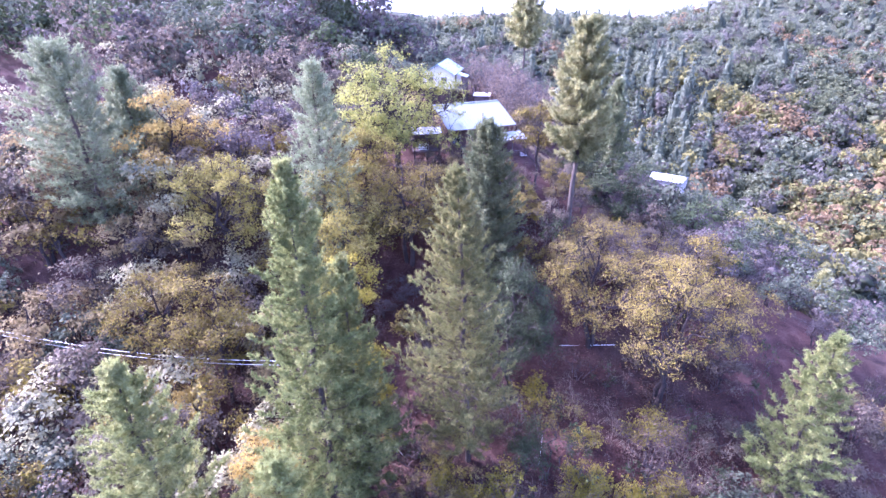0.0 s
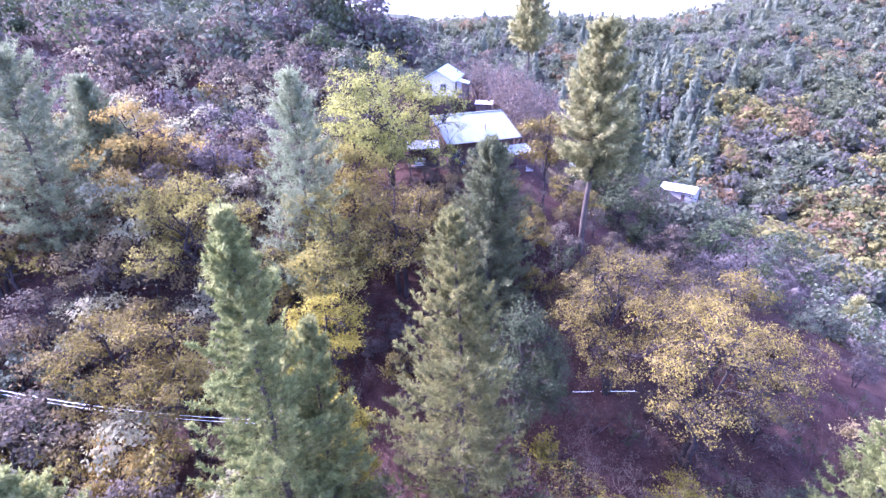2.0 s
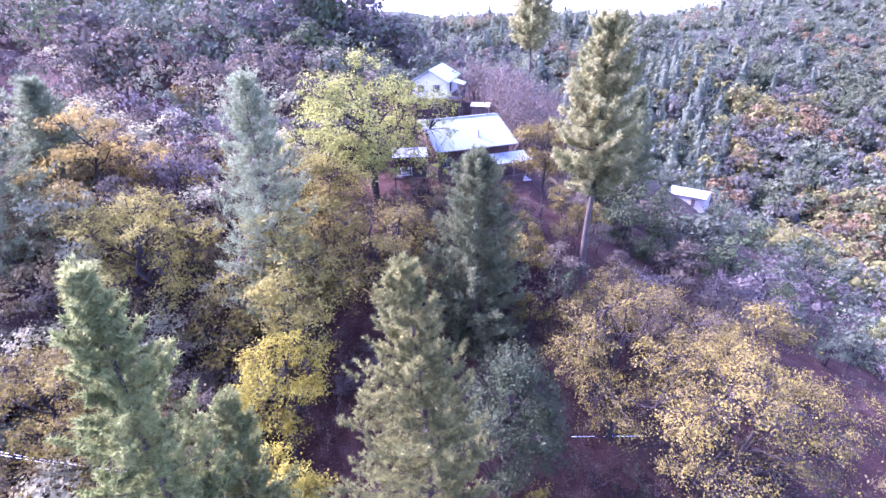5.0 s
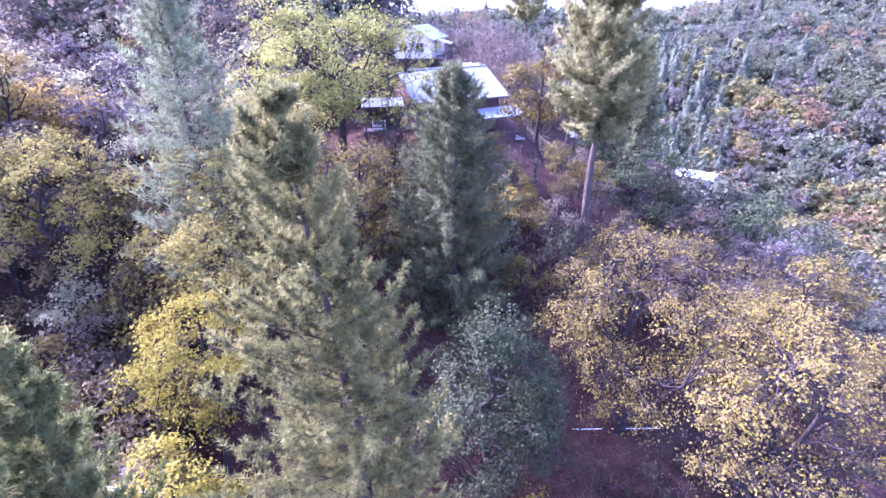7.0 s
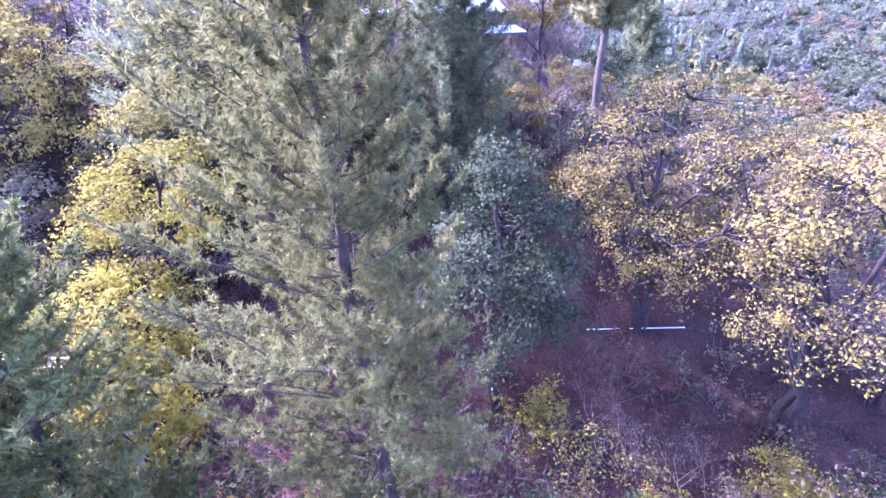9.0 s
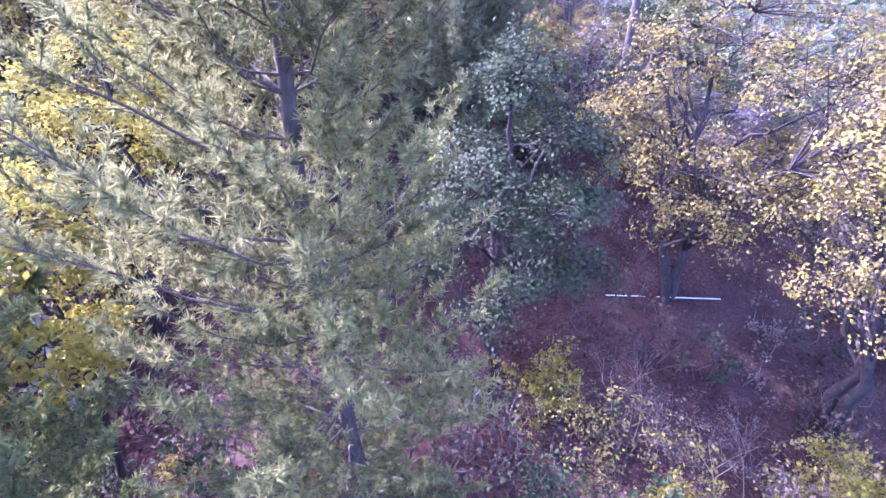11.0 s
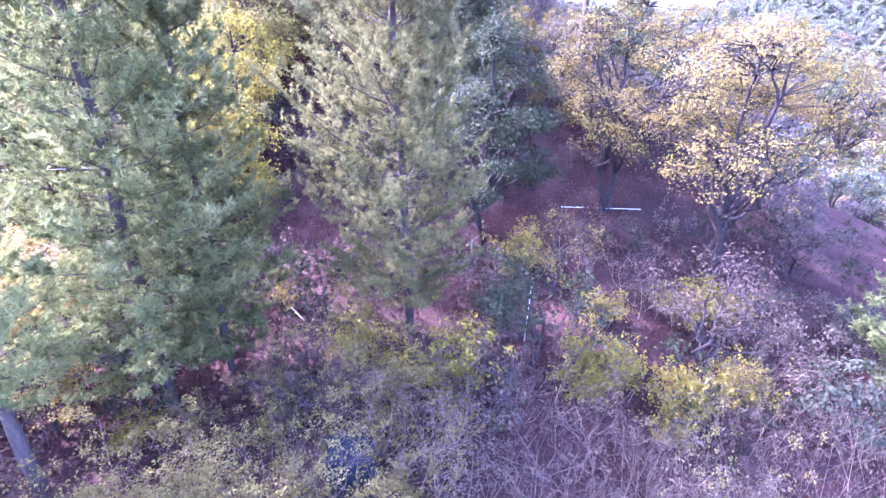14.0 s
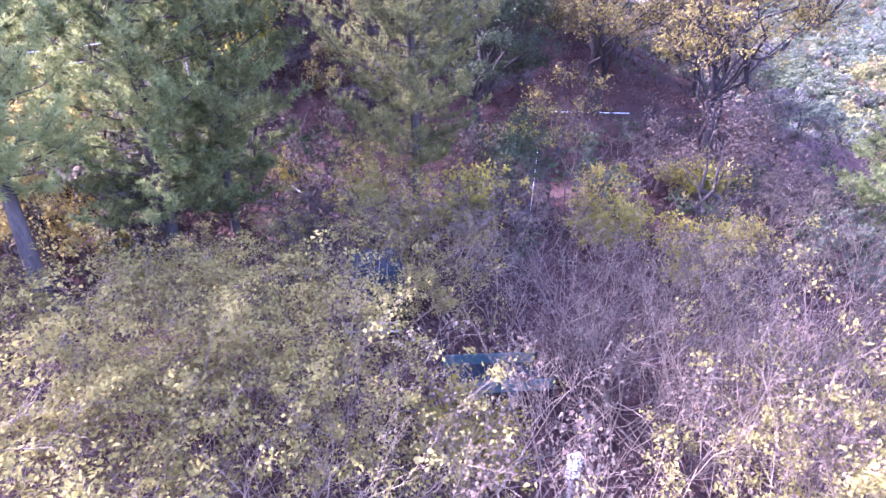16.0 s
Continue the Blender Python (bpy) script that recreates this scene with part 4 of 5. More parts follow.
for x, y, kind, mat, size in [
    (4.7, 30.5, "green", "yellow", 1.6), (-0.3, 31.9, "green", "yellow", 1.25), (1.5, 30.0, "green", "yellow", 0.9), (14.4, 36.4, "green", "green", 1.0), (12.2, 31.0, "green", "green", 1.0), (16.8, 29.6, "green", "live", 1.0),
    (21.0, 29.0, "thicket", "lilac", 1.0), (3.5, 18.5, "green", "green", 1.0), (4.9, 17.8, "green", "green", 0.9), (8.6, 28.6, "thicket", "lilac", 0.9), (13.6, 40.2, "thicket", "brown", 0.9), (17.4, 37.4, "thicket", "lilac", 1.0),
    (24.6, 33.6, "thicket", "lilac", 1.0), (-9.8, 26.6, "green", "live", 0.8), (-12.4, 29.6, "green", "live", 0.6), (-3.4, 27.4, "green", "live", 0.7), (-5.8, 36.6, "green", "live", 0.8), (-10.6, 36.4, "green", "live", 0.9),
    (-4.4, 16.6, "full", "gold", 1.0), (-7.0, 18.6, "full", "gold", 1.0), (-2.6, 20.6, "full", "gold", 0.9), (-9.2, 15.4, "full", "gold", 1.05), (-5.2, 22.6, "full", "olive", 0.85), (-6.6, 13.4, "full", "gold", 1.0), (-11.4, 18.4, "full", "olive", 0.95),
    (-1.4, 24.0, "leafy", "gold", 0.8), (1.6, 26.2, "leafy", "oak", 0.9), (4.8, 27.0, "leafy", "gold", 0.8), (-3.6, 12.2, "full", "gold", 0.8),
    (12.8, 19.4, "thicket", "oak", 0.7), (16.4, 16.4, "full", "oak", 0.8), (11.4, 15.0, "full", "oak", 0.75), (20.4, 20.4, "thicket", "oak", 0.9), (24.0, 25.4, "thicket", "oak", 1.0), (14.2, 13.0, "full", "oak", 0.8), (-1.2, 28.2, "full", "oak", 0.7), (2.0, 28.8, "full", "gold", 0.7), (6.6, 28.8, "arching", "lilac", 0.7), (9.4, 26.8, "arching", "lilac", 0.7), (11.8, 28.8, "arching", "lilac", 0.7), (15.0, 26.6, "arching", "lilac", 0.7), (-4.4, 29.6, "full", "olive", 0.6), (-8.2, 22.4, "full", "gold", 0.85), (-0.3, 34.3, "full", "yellow", 0.8), (12.6, 32.4, "green", "green", 1.1), (14.6, 31.7, "green", "green", 1.2), (17.0, 31.2, "green", "green", 1.1), (19.0, 30.8, "green", "green", 1.2), (22.5, 32.5, "green", "green", 1.2), (20.4, 37.8, "green", "green", 1.3), (23.6, 38.8, "green", "green", 1.4), (9.7, 41.9, "green", "live", 1.3), (-7.4, 27.0, "leafy", "gold", 0.6)]:
    shrub(x, y, kind, mat, size, shrub_rng.uniform(0, 360), shrub_rng.uniform(0.9, 1.1), int(shrub_rng.integers(3)))
for row in range(5):
    for col in range(9):
        x, y = -3.0 + 3.0 * col + shrub_rng.uniform(-0.8, 0.8), 12.0 + 3.2 * row + shrub_rng.uniform(-0.8, 0.8)
        shrub(x, y, "thicket", str(shrub_rng.choice(["gold", "lilac", "oak", "lilac"])), shrub_rng.uniform(0.7, 1.05), shrub_rng.uniform(0, 360), shrub_rng.uniform(0.8, 1.1), int(shrub_rng.integers(3)))

for x, y, size in [(3.4, 19.2, 0.8), (4.6, 18.4, 0.7), (6.4, 18.8, 0.75), (7.4, 20.0, 0.85), (5.6, 22.0, 0.8), (3.6, 21.4, 0.8), (5.2, 19.0, 0.55), (6.9, 21.4, 0.75), (4.0, 17.3, 0.9), (5.7, 17.0, 0.85), (6.8, 17.7, 0.85), (4.9, 19.4, 0.7), (6.1, 19.6, 0.6)]:
    shrub(x, y, "arching", "lilac", size, shrub_rng.uniform(0, 360), 0.8, int(shrub_rng.integers(3)))
for n in range(14):
    x, y = shrub_rng.uniform(-4, 17), shrub_rng.uniform(12, 27)
    if abs(x - 6) > 1.4 or y > 22:
        shrub(x, y, "arching", str(shrub_rng.choice(["lilac", "gold"])), shrub_rng.uniform(0.8, 1.15), shrub_rng.uniform(0, 360), 0.85, int(shrub_rng.integers(3)))
for x, y, size in [(-1.0, 21.6, 0.8), (0.8, 20.2, 0.75), (-0.6, 18.0, 0.85), (1.6, 24.4, 0.7), (-2.2, 15.0, 0.85), (1.2, 16.4, 0.7), (2.8, 23.6, 0.6), (15.6, 20.6, 0.6), (-4.8, 19.2, 0.8), (-3.0, 23.2, 0.75), (-6.2, 16.0, 0.8)]:
    shrub(x, y, "full", "gold", size, shrub_rng.uniform(0, 360), 1.0, int(shrub_rng.integers(3)))

# ---- thin undergrowth over the slopes ----
SCRUB = {}
for k in range(3):
    SCRUB["low", k] = shrub_meshes(400 + k, 1.8, 2.6, 5, 210, 0.22, 0.02, 2)
    SCRUB["tall", k] = shrub_meshes(410 + k, 2.4, 4.6, 5, 260, 0.25, 0.026, 2)
SCRUB_SAYS = {"lilac": "thin greyish undergrowth of bare twigs", "brown": "thin undergrowth with brown dead leaves", "live": "low dark evergreen undergrowth", "oak": "undergrowth with scattered yellow leaves", "grey": "grey-green low undergrowth", "olive": "undergrowth with yellow-green leaves"}
scrub_rng = np.random.default_rng(31)
for count, xs, ys, kinds in [
    (70, (-30, 0), (26, 64), ["brown", "lilac", "brown", "live"]), (46, (-2, 34), (26, 62), ["brown", "brown", "lilac", "live"]), (34, (-4, 24), (56, 84), ["brown", "lilac", "oak"]),
    (40, (-62, -30), (26, 72), ["brown", "lilac", "grey"]), (26, (26, 60), (26, 100), ["lilac", "grey", "brown"]), (40, (-30, -11), (10, 30), ["oak", "brown", "olive", "olive"]), (10, (8, 26), (29, 48), ["lilac", "brown", "brown"]), (30, (-12, 9), (28, 42), ["brown", "lilac", "live"]), (24, (20, 46), (26, 52), ["brown", "lilac", "oak"])]:
    for _ in range(count):
        x, y = scrub_rng.uniform(*xs), scrub_rng.uniform(*ys)
        if abs(x - 5) < 9 and y > 76 or (13 < x < 22.5 and 45.5 < y < 51):
            continue
        mat, form = str(scrub_rng.choice(kinds)), str(scrub_rng.choice(["low", "tall"]))
        stand("undergrowth", SCRUB[form, int(scrub_rng.integers(3))], ("shaded_twig", "dead" if mat == "lilac" else mat), ("branchwork", "foliage"), x, y, SCRUB_SAYS[mat], "shrub", scrub_rng.uniform(0, 360), scrub_rng.uniform(0.7, 1.25), scrub_rng.uniform(0.8, 1.2), "undergrowth")

# ---- dry grass on the bank beside the house ----
grass_rng = np.random.default_rng(17)
gxs, gys = grass_rng.uniform(16.5, 27.5, 5000), grass_rng.uniform(76, 98, 5000)
foot = np.stack([gxs, gys, land(gxs, gys)], 1)
tip = foot + np.stack([grass_rng.normal(0, 0.15, 5000), grass_rng.normal(0, 0.15, 5000), grass_rng.uniform(0.2, 0.5, 5000)], 1)
side = grass_rng.normal(0, 0.07, (5000, 3)) * [1, 1, 0]
gv = np.stack([foot - side, foot + side, tip], 1).reshape(-1, 3)
grass = new("dry_grass", mesh_of("dry_grass", gv, np.arange(15000).reshape(-1, 3)))
grass.data.materials.append(leaf_mat("dry_grass_blades", [(0.14, 0.105, 0.06), (0.2, 0.155, 0.095), (0.27, 0.215, 0.14)], 0.3, 0.8))
tagged(grass, "pale dry grass on the bank beside the house", "grass", kind="stuff")

# ---- fallen leaves ----
lit_rng = np.random.default_rng(21)
lx, ly = lit_rng.uniform(-24, 36, 26000), lit_rng.uniform(10, 64, 26000)
lv, lt = leaf_arrays(lit_rng, np.stack([lx, ly, land(lx, ly) + 0.05], 1), 0.27, 0.7, 2.0)
litter = new("fallen_leaves", mesh_of("fallen_leaves", lv, lt))
litter.data.materials.append(M["litter"])
tagged(litter, "red-brown fallen leaves strewn over the slope", "leaves", kind="stuff")

# ---- buildings ----
def window(parent, at, size, turn, label="window with a dark wooden frame"):
    """A framed window with two panes, set 3 cm proud of its wall; at is the middle of the sill's line."""
    w, h = size
    rot = Matrix.Rotation(turn, 3, "Z")
    bm = bmesh.new()
    for s in (-1, 1):
        box(bm, (0.09, 0.1, h), (s * (w / 2 - 0.045), 0, h / 2))
        box(bm, (w - 0.18, 0.1, 0.09), (0, 0, 0.045 if s < 0 else h - 0.045))
    box(bm, (0.06, 0.08, h - 0.18), (0, 0, h / 2))
    fr = part("window", bm, M["dark_wood"], parent, label)
    fr.matrix_local = Matrix.Translation(at) @ rot.to_4x4()
    for s in (-1, 1):
        part("pane", one_box((w / 2 - 0.13, 0.02, h - 0.19), (s * (w / 4 - 0.01), 0.01, h / 2)), M["glass"], fr)
    part("sill", one_box((w + 0.12, 0.2, 0.06), (0, -0.04, -0.035), None, 0.01), M["dark_wood"], fr)
    return fr


def boards(parent, name, x0, x1, y, z0, z1, mat, step=0.28):
    """A wall of upright boards along x, each a piece of its own, with narrow gaps."""
    n = int((x1 - x0) / step)
    me = None
    for k in range(n):
        if me is None:
            bm = one_box((step - 0.02, 0.05, z1 - z0), (0, 0, 0))
            ob = part(name, bm, M[mat], parent)
            me = ob.data
        else:
            ob = child(name, me, None, parent)
        ob.location = (x0 + (k + 0.5) * step, y, (z0 + z1) / 2)


def sheet_roof(parent, width, run, slope, at, mat, rib=0.6, name="roof", label=""):
    """A metal roof plane with raised seams: width along x, run down the slope towards -y from the ridge line at 'at'."""
    bm = bmesh.new()
    box(bm, (width, run, 0.06), (0, -run / 2, 0))
    ob = part(name, bm, M[mat], parent, label)
    n = int(width / rib)
    seam = None
    for k in range(n + 1):
        if seam is None:
            rib_ob = part("seam", one_box((0.05, run, 0.05), (0, 0, 0)), M[mat], ob)
            seam = rib_ob.data
        else:
            rib_ob = child("seam", seam, None, ob)
        rib_ob.location = (-width / 2 + 0.04 + k * (width - 0.08) / n, -run / 2, 0.055)
    part("fascia", one_box((width, 0.05, 0.2), (0, -run - 0.03, -0.07)), M["dark_wood"], ob)
    ob.matrix_local = Matrix.Translation(at) @ Matrix.Rotation(slope, 4, "X")
    return ob


house = thing("house", pose(4.3, 86.9, 18.3, 0, 0, 21.5), "brown wooden house with a pale blue-grey metal roof", "house")
shell = bmesh.new()
box(shell, (10.8, 10.8, 7.0), (0, 0, 1.4))
part("wall", shell, M["brown_wall"], house)
for x in (-5.38, 5.38):
    gable = bmesh.new()
    vs = [gable.verts.new((x + dx, y, z)) for dx in (-0.06, 0.06) for y, z in ((-5.4, 4.9), (5.4, 4.9), (0, 7.75))]
    gable.faces.new(vs[:3]), gable.faces.new(vs[3:][::-1])
    for a in range(3):
        b = (a + 1) % 3
        gable.faces.new((vs[b], vs[a], vs[a + 3], vs[b + 3]))
    part("gable", gable, M["brown_wall"], house)
sheet_roof(house, 12.2, 7.4, radians(23), (0, 0, 8.05), "metal_roof")
back = sheet_roof(house, 12.2, 7.4, radians(23), (0, 0, 8.05), "metal_roof")
back.matrix_local = Matrix.Rotation(math.pi, 4, "Z") @ Matrix.Translation((0, 0, 8.05)) @ Matrix.Rotation(radians(23), 4, "X")
part("ridge_cap", one_box((12.25, 0.4, 0.06), (0, 0, 8.12)), M["metal_roof"], house)
boards(house, "board", -5.4, 5.4, -5.43, 0.2, 4.9, "brown_wall", 0.45)
for x, z, w, h in ((-4.2, 2.6, 1.5, 1.4), (-1.4, 2.6, 1.5, 1.4), (1.6, 2.5, 1.2, 1.5), (-3.0, 0.2, 1.0, 2.0)):
    window(house, (x, -5.5, z), (w, h), 0)
window(house, (-5.46, -1.5, 2.6), (1.3, 1.3), -math.pi / 2)
window(house, (-5.46, 2.2, 2.6), (1.3, 1.3), -math.pi / 2)
chim = bmesh.new()
box(chim, (0.25, 0.25, 1.2), (0, 0, 0.6), None, 0.02)
box(chim, (0.4, 0.4, 0.08), (0, 0, 1.25))
fl = part("flue", chim, M["grey_wood"], house, "small metal flue pipe")
fl.location = (0.9, -4.6, 6.0)
sheet_roof(house, 5.6, 2.9, radians(14), (4.9, -5.45, 3.7), "old_roof", 0.7, "porch_roof", "weathered pale porch roof")
for x in (2.3, 4.9, 7.5):
    part("porch_post", one_box((0.14, 0.14, 3.6), (x, -8.05, 1.2), None, 0.015), M["dark_wood"], house)
part("porch_floor", one_box((5.6, 2.8, 0.16), (4.9, -6.85, 0.1), None, 0.02), M["grey_wood"], house)
part("handrail", one_box((5.4, 0.08, 0.08), (4.9, -8.2, 1.1)), M["dark_wood"], house)
for k in range(18):
    part("baluster", one_box((0.05, 0.05, 0.95), (2.3 + k * 0.304, -8.2, 0.585)), M["dark_wood"], house)

annex = thing("carport", pose(-2.4, 77.6, 19.4, 0, 0, 6), "open timber shelter with a weathered sheet roof", "shelter")
sheet_roof(annex, 4.6, 3.0, radians(9), (0, 1.4, 4.6), "old_roof", 0.5)
for x in (-2.0, 0, 2.0):
    for y in (-1.3, 1.2):
        part("post", one_box((0.16, 0.16, 5.6), (x, y, 1.5), None, 0.015), M["dark_wood"], annex)
part("deck", one_box((4.6, 3.0, 0.18), (0, 0, 1.35), None, 0.02), M["dark_wood"], annex)
boards(annex, "board", -2.1, 2.1, 1.3, 1.4, 4.2, "brown_wall", 0.3)
for z in (2.35, 1.9):
    part("handrail", one_box((4.4, 0.07, 0.09), (0, -1.42, z)), M["dark_wood"], annex)
freezer = thing("chest", pose(-2.9, 77.3, 20.84, 0, 0, 6), "white metal chest standing on the shelter's deck", "chest")
part("body", one_box((1.5, 0.7, 0.85), (0, 0, 0.425), None, 0.03), M["white_paint"], freezer)
part("lid", one_box((1.52, 0.74, 0.08), (0, 0, 0.9), None, 0.02), M["white_paint"], freezer)

upper = thing("house", pose(0.45, 112.4, 22.8, 0, 0, -10), "cream house with a pale teal roof and a raised deck", "house")
part("wall", one_box((6.2, 12.0, 2.8), (0, 0, 4.6)), M["cream_wall"], upper)
part("lower_wall", one_box((5.6, 11.4, 4.0), (0, 0, 1.2)), M["brown_wall"], upper)
for y in (-5.97, 5.97):
    gable = bmesh.new()
    vs = [gable.verts.new((x, y + dy, z)) for dy in (-0.06, 0.06) for x, z in ((-3.1, 6.0), (3.1, 6.0), (0, 7.75))]
    gable.faces.new(vs[:3]), gable.faces.new(vs[3:][::-1])
    for a in range(3):
        b = (a + 1) % 3
        gable.faces.new((vs[b], vs[a], vs[a + 3], vs[b + 3]))
    part("gable", gable, M["cream_wall"], upper)
for turn in (math.pi / 2, -math.pi / 2):
    r = sheet_roof(upper, 13.2, 4.15, radians(30), (0, 0, 8.0), "teal_roof", 0.7)
    r.matrix_local = Matrix.Rotation(turn, 4, "Z") @ Matrix.Translation((0, 0, 8.0)) @ Matrix.Rotation(radians(30), 4, "X")
for x, w in ((-1.6, 1.2), (1.2, 1.2)):
    window(upper, (x, -6.06, 4.3), (w, 1.2), 0)
window(upper, (3.16, -2.6, 4.1), (1.4, 1.5), math.pi / 2)
part("deck", one_box((2.4, 7.0, 0.2), (4.35, -3.2, 3.2), None, 0.02), M["dark_wood"], upper)
for y in (-6.5, -4.2, -1.9, 0.1):
    part("deck_post", one_box((0.18, 0.18, 5.2), (5.35, y, 0.5), None, 0.02), M["dark_wood"], upper)
    part("roof_post", one_box((0.12, 0.12, 2.2), (5.35, y, 4.4), None, 0.02), M["dark_wood"], upper)
for z in (4.2, 3.75):
    part("handrail", one_box((0.07, 6.9, 0.08), (5.48, -3.2, z)), M["dark_wood"], upper)
    part("handrail", one_box((2.2, 0.07, 0.08), (4.35, -6.64, z)), M["dark_wood"], upper)
for k in range(20):
    part("baluster", one_box((0.04, 0.04, 0.9), (5.48, -6.5 + k * 0.345, 3.7)), M["dark_wood"], upper)
porch = sheet_roof(upper, 3.4, 2.3, radians(16), (3.5, -1.6, 6.0), "teal_roof", 0.7, "deck_roof")
porch.matrix_local = Matrix.Translation((3.45, -1.6, 5.85)) @ Matrix.Rotation(math.pi / 2, 4, "Z") @ Matrix.Rotation(radians(16), 4, "X")


def hut(x, y, z, w, d, h, turn, roof, wall, label, name="shed"):
    ob = thing(name, pose(x, y, z, 0, 0, turn), label, "shed")
    part("wall", one_box((w, d, h + 1.5), (0, 0, h / 2 - 0.75), None, 0.02), M[wall], ob)
    run = d / 2 / math.cos(radians(16)) + 0.3
    for a in (0, math.pi):
        r = sheet_roof(ob, w + 0.5, run, radians(16), (0, 0, 0), roof, 0.8)
        r.matrix_local = Matrix.Rotation(a, 4, "Z") @ Matrix.Translation((0, 0, h + d / 2 * math.tan(radians(16)) + 0.12)) @ Matrix.Rotation(radians(16), 4, "X")
    part("door", one_box((1.0, 0.06, 2.0), (w * 0.2, -d / 2 - 0.03, 1.0), None, 0.01), M["dark_wood"], ob)
    return ob


hut(8.6, 106.0, 22.4, 3.0, 2.6, 2.3, -12, "old_roof", "dark_wood", "small dark shed with a weathered pale roof")
hut(70.5, 146.5, gz(70.5, 146.5) + 0.3, 9.5, 7.0, 2.6, -38, "old_roof", "grey_wood", "valley shed with a pale sheet roof among trees")

# ---- the bank beside the house ----
bank = thing("sign_board", pose(22.4, 89.0, gz(22.4, 89.0), 0, 0, -8), "white board on a dark post by the bank", "sign")
part("board", one_box((1.1, 0.06, 0.8), (0, -0.06, 3.9), None, 0.015), M["white_paint"], bank)
part("post", one_box((0.12, 0.12, 4.3), (0, 0, 2.0), None, 0.01), M["dark_wood"], bank)
for k, (x, y, lean) in enumerate(((20.3, 86.0, 9), (22.6, 84.2, 12), (25.0, 80.0, 14), (15.8, 80.5, -4))):
    post = thing("leaning_post", pose(x, y, gz(x, y), 0, lean, 0), "dark weathered post leaning on the bank", "post", "bank posts")
    part("shaft", one_box((0.2, 0.2, 3.6), (0, 0, 1.6), None, 0.03), M["dark_wood"], post)
retain = thing("retaining_wall", pose(19.2, 83.0, gz(19.2, 83.0) - 0.2, 0, 0, -50), "stepped dark timber retaining wall on the bank", "wall")
for k in range(5):
    part("timber", one_box((5.4 - 0.5 * (k % 2), 0.22, 0.22), (0.25 * (k % 2), 0.06 * k, 0.12 + 0.235 * k), None, 0.02), M["dark_wood"], retain)

# ---- wires and their pole ----
pole_x, pole_y = -11.4, 39.2
pole = thing("utility_pole", pose(pole_x, pole_y, gz(pole_x, pole_y)), "grey wooden utility pole with a pale insulator", "pole")
shaft = Tubes()
top_z = 9.6 - gz(pole_x, pole_y)
shaft.add([(0, 0, -0.8), (0, 0, top_z * 0.5), (0, 0, top_z)], [0.17, 0.15, 0.12], 10)
child("shaft", shaft.mesh("shaft"), M["grey_wood"], pole)
part("insulator", one_box((0.2, 0.2, 0.5), (0, -0.05, top_z + 0.1), None, 0.05), M["white_paint"], pole)
for n, (dz, dy) in enumerate(((0.0, 0.0), (-0.9, 0.5))):
    run = Tubes()
    s = np.linspace(0, 1, 26)
    wx = pole_x + (-90 - pole_x) * s
    wy = pole_y + dy * (1 - s) + (56 - pole_y) * s
    wz = 9.5 + dz + (15.5 - 9.5) * s - 4 * 5.2 * s * (1 - s)
    run.add(np.stack([wx, wy, wz], 1), np.full(26, 0.018), 5)
    wire = new("wire", run.mesh("wire"))
    wire.data.materials.append(M["wire"])
    tagged(wire, "pale overhead wire strung from the wooden pole", "wire", "overhead wires")

# ---- pipes, sticks and rods on the ground ----
def rod(name, a, b, r, mat, label, category):
    a, b = Vector(a), Vector(b)
    ob = thing(name, Matrix.Translation(a), label, category)
    tb = Tubes()
    d = np.array(b - a)
    tb.add([d * 0, d * 0.33, d * 0.66, d], [r, r, r, r], 8)
    child("shaft", tb.mesh("shaft"), M[mat], ob)
    return ob


rod("white_pipe", (14.3, 49.2, gz(14.3, 49.2) + 0.2), (21.2, 49.3, gz(21.2, 49.3) + 0.35), 0.028, "white_paint", "long white plastic pipe lying across the slope", "pipe")
rod("pale_rod", (9.4, 34.7, gz(9.4, 34.7) - 0.1), (9.5, 34.9, 3.6), 0.02, "white_paint", "thin pale rod standing upright in the brush", "rod")
rod("stick", (-5.4, 36.5, gz(-5.4, 36.5) + 0.25), (-4.3, 35.4, gz(-4.3, 35.4) + 0.12), 0.045, "pale_wood", "short bleached stick lying on fallen leaves", "stick")
dead = thing("dead_branch", pose(-12.4, 30.9, gz(-12.4, 30.9)), "crooked bleached dead branch on the ground", "branch")
tb = Tubes()
tb.add([(-0.9, 0.9, 0.5), (-0.4, 0.6, 0.7), (-0.2, 0.0, 0.45), (0.5, -0.3, 0.5), (0.3, -1.0, 0.2), (-0.6, -1.5, 0.05)], [0.03, 0.05, 0.06, 0.06, 0.05, 0.03], 6)
child("limb", tb.mesh("limb"), M["pale_wood"], dead)

# ---- clutter in the brush at the foot of the slope ----
gzr = gz(0.3, 23.2)
ladder = thing("ladder", pose(-0.8, 23.2, gzr + 0.05, 0, 0, 0), "pale wooden ladder lying on its side in the brush", "ladder")
for z in (0.0, 0.42):
    part("rail", one_box((2.3, 0.05, 0.07), (1.1, 0, z), None, 0.008), M["grey_wood"], ladder)
for k in range(9):
    part("rung", one_box((0.04, 0.04, 0.36), (0.08 + 0.255 * k, 0, 0.21)), M["grey_wood"], ladder)
tarp_rng = np.random.default_rng(8)


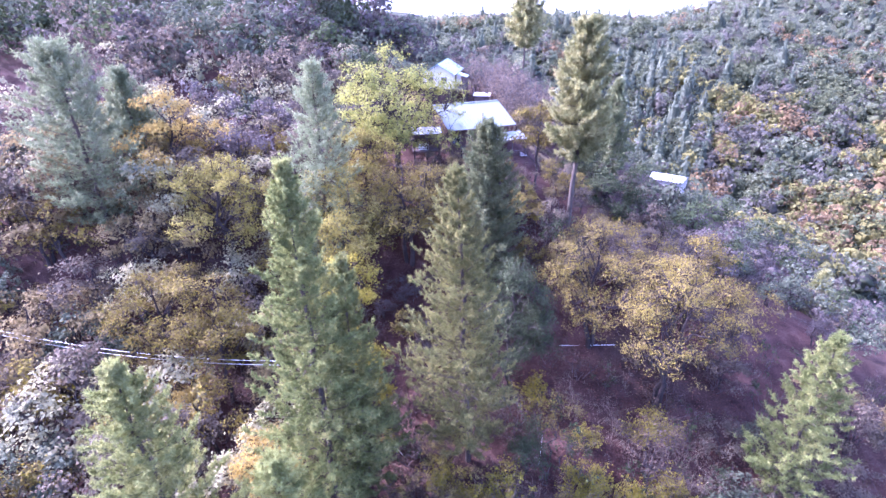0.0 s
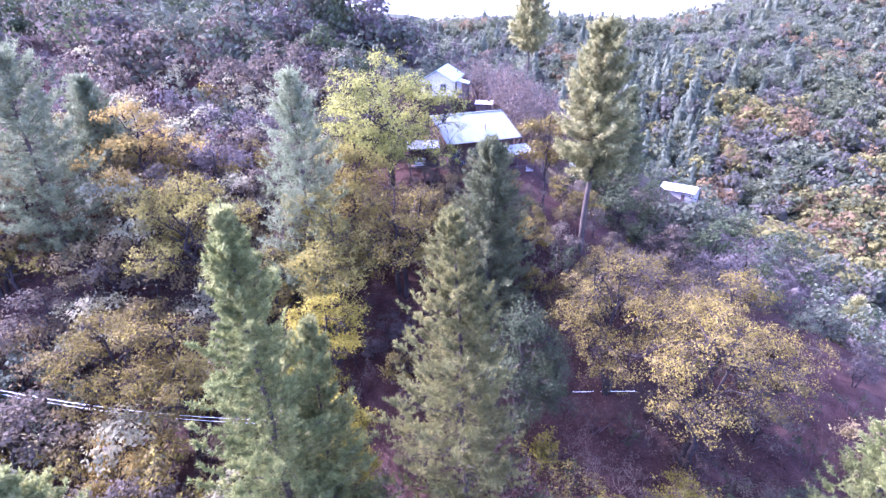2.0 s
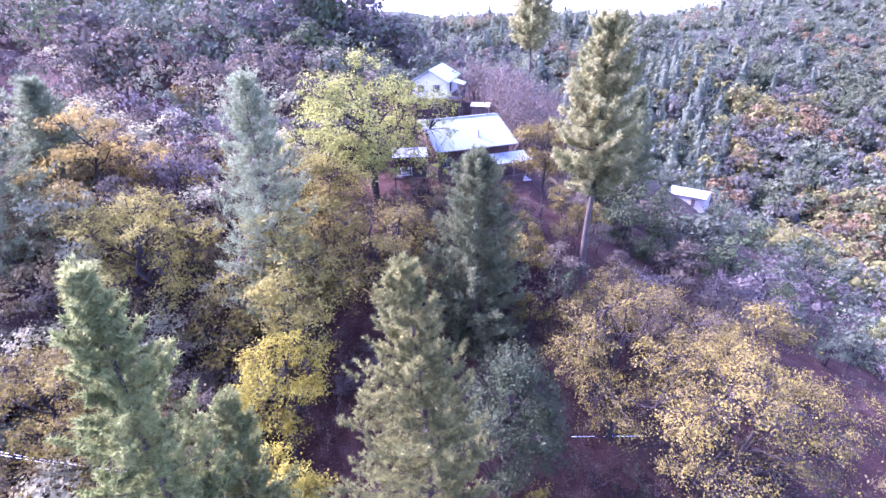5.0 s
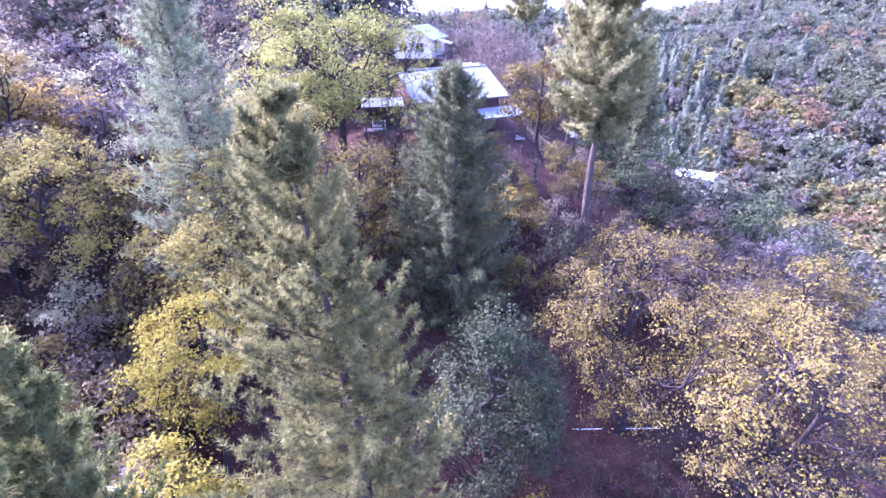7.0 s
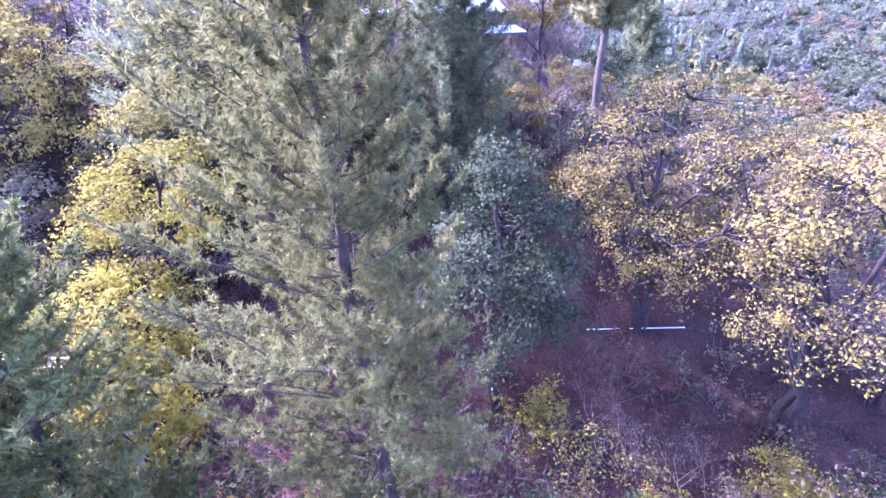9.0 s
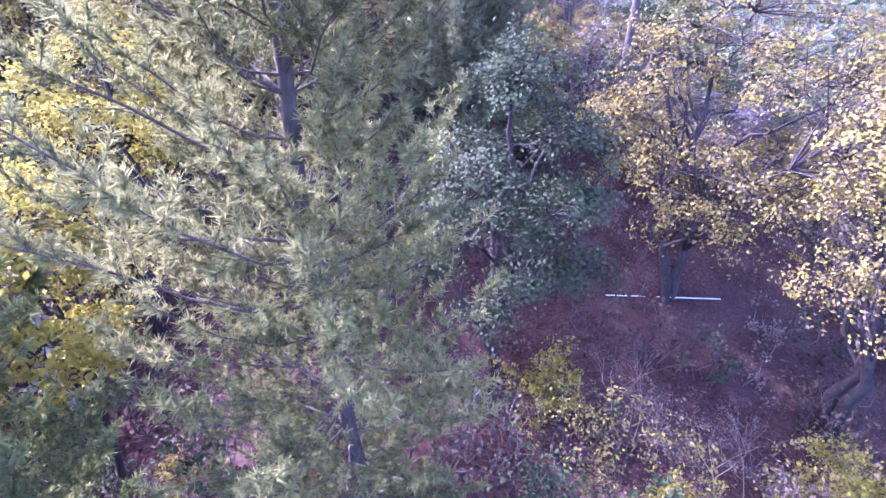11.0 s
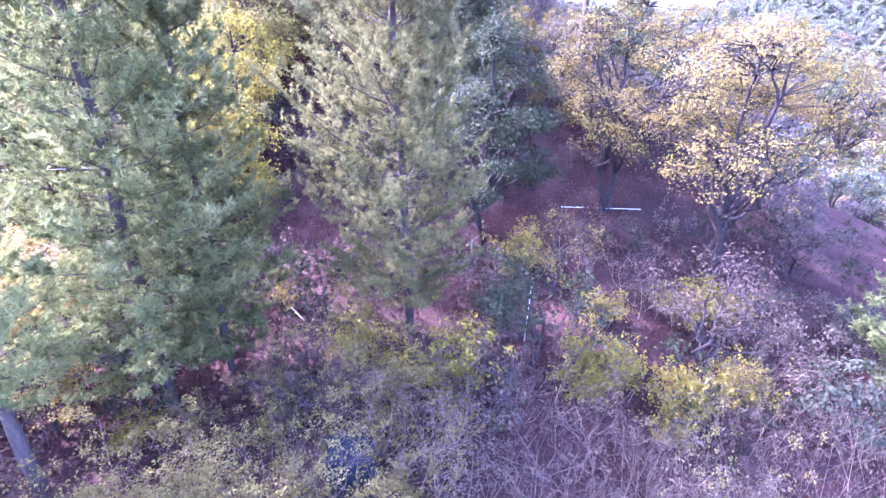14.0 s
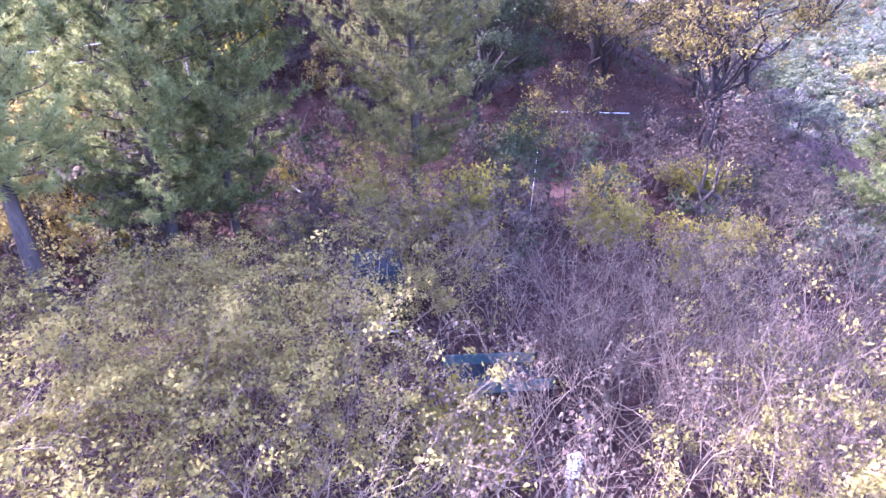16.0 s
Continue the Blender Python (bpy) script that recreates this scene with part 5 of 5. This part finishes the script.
def tarp(x, y, w, d, h, turn, mat, label):
    """A sheet draped over a heap: a sagging, creased top and hanging sides."""
    n = 18
    u = np.linspace(-1, 1, n)
    U, V = np.meshgrid(u, u)
    edge = np.maximum(np.abs(U), np.abs(V))
    z = h * np.clip((1.0 - edge) * 5, 0, 1) ** 0.7 + 0.05 * np.sin(U * 9 + V * 4) + 0.06 * tarp_rng.normal(size=U.shape) * (edge < 0.95)
    top = np.stack([U * w / 2, V * d / 2, np.maximum(z, 0.02)], -1).reshape(-1, 3)
    i = np.arange(n - 1)[:, None] * n + np.arange(n - 1)[None]
    ob = new("tarp", mesh_of("tarp", top, quads=np.stack([i, i + 1, i + n + 1, i + n], -1).reshape(-1, 4), smooth=True))
    ob.data.materials.append(M[mat])
    mod = ob.modifiers.new("thickness", "SOLIDIFY")
    mod.thickness = 0.02
    ob.matrix_world = pose(x, y, gz(x, y), 0, 0, turn)
    return tagged(ob, label, "tarp")


log_rng = np.random.default_rng(8)
log = Tubes()
log.add(bent(log_rng, (-17.2, 37.4, gz(-17.2, 37.4) + 0.12), (-12.8, 33.4, gz(-12.8, 33.4) + 0.3), 7, 0.03), np.linspace(0.2, 0.27, 7), 9)
fallen = new("fallen_log", log.mesh("fallen_log"))
fallen.data.materials.append(M["bark"])
tagged(fallen, "dark fallen log lying on the leaf litter", "log")
tarp(0.5, 24.7, 2.4, 2.0, 2.2, 12, "navy_tarp", "dark navy tarpaulin draped over a heap")
frame_box = thing("trailer", pose(5.1, 21.5, gz(5.1, 21.5) - 0.1, 0, 8, 12), "low teal utility trailer with dark end posts", "trailer")
part("bed", one_box((4.0, 1.7, 0.12), (0, 0, 0.62), None, 0.02), M["navy_tarp"], frame_box)
for y in (-0.85, 0.85):
    part("side", one_box((4.0, 0.05, 0.5), (0, y, 0.93), None, 0.01), M["teal_tarp"], frame_box)
for x in (-2.02, 2.02):
    for y in (-0.87, 0.87):
        part("post", one_box((0.1, 0.1, 1.5 if x < 0 else 0.8), (x, y, 1.0 if x < 0 else 0.85), None, 0.01), M["navy_tarp"], frame_box)
for y in (-0.98, 0.98):
    tyre = Tubes()
    a = np.linspace(0, 2 * np.pi, 19)
    tyre.add(np.stack([0.3 * np.cos(a) + 0.3, np.full(19, y), 0.34 + 0.3 * np.sin(a)], 1), np.full(19, 0.1), 8)
    wheel = child("wheel", tyre.mesh("wheel"), M["navy_tarp"], frame_box)
    part("rim", one_box((0.34, 0.08, 0.34), (0.3, y, 0.34), None, 0.08), M["dark_wood"], wheel)
can = thing("white_box", pose(6.95, 17.3, gz(6.95, 17.3), 0, 0, 14), "white metal box on a short wooden post", "box")
part("post", one_box((0.1, 0.1, 1.3), (0, 0, 0.45), None, 0.01), M["grey_wood"], can)
part("body", one_box((0.42, 0.26, 0.78), (0, 0, 1.45), None, 0.03), M["white_paint"], can)
part("lid", one_box((0.46, 0.3, 0.05), (0, 0, 1.865), None, 0.015), M["white_paint"], can)
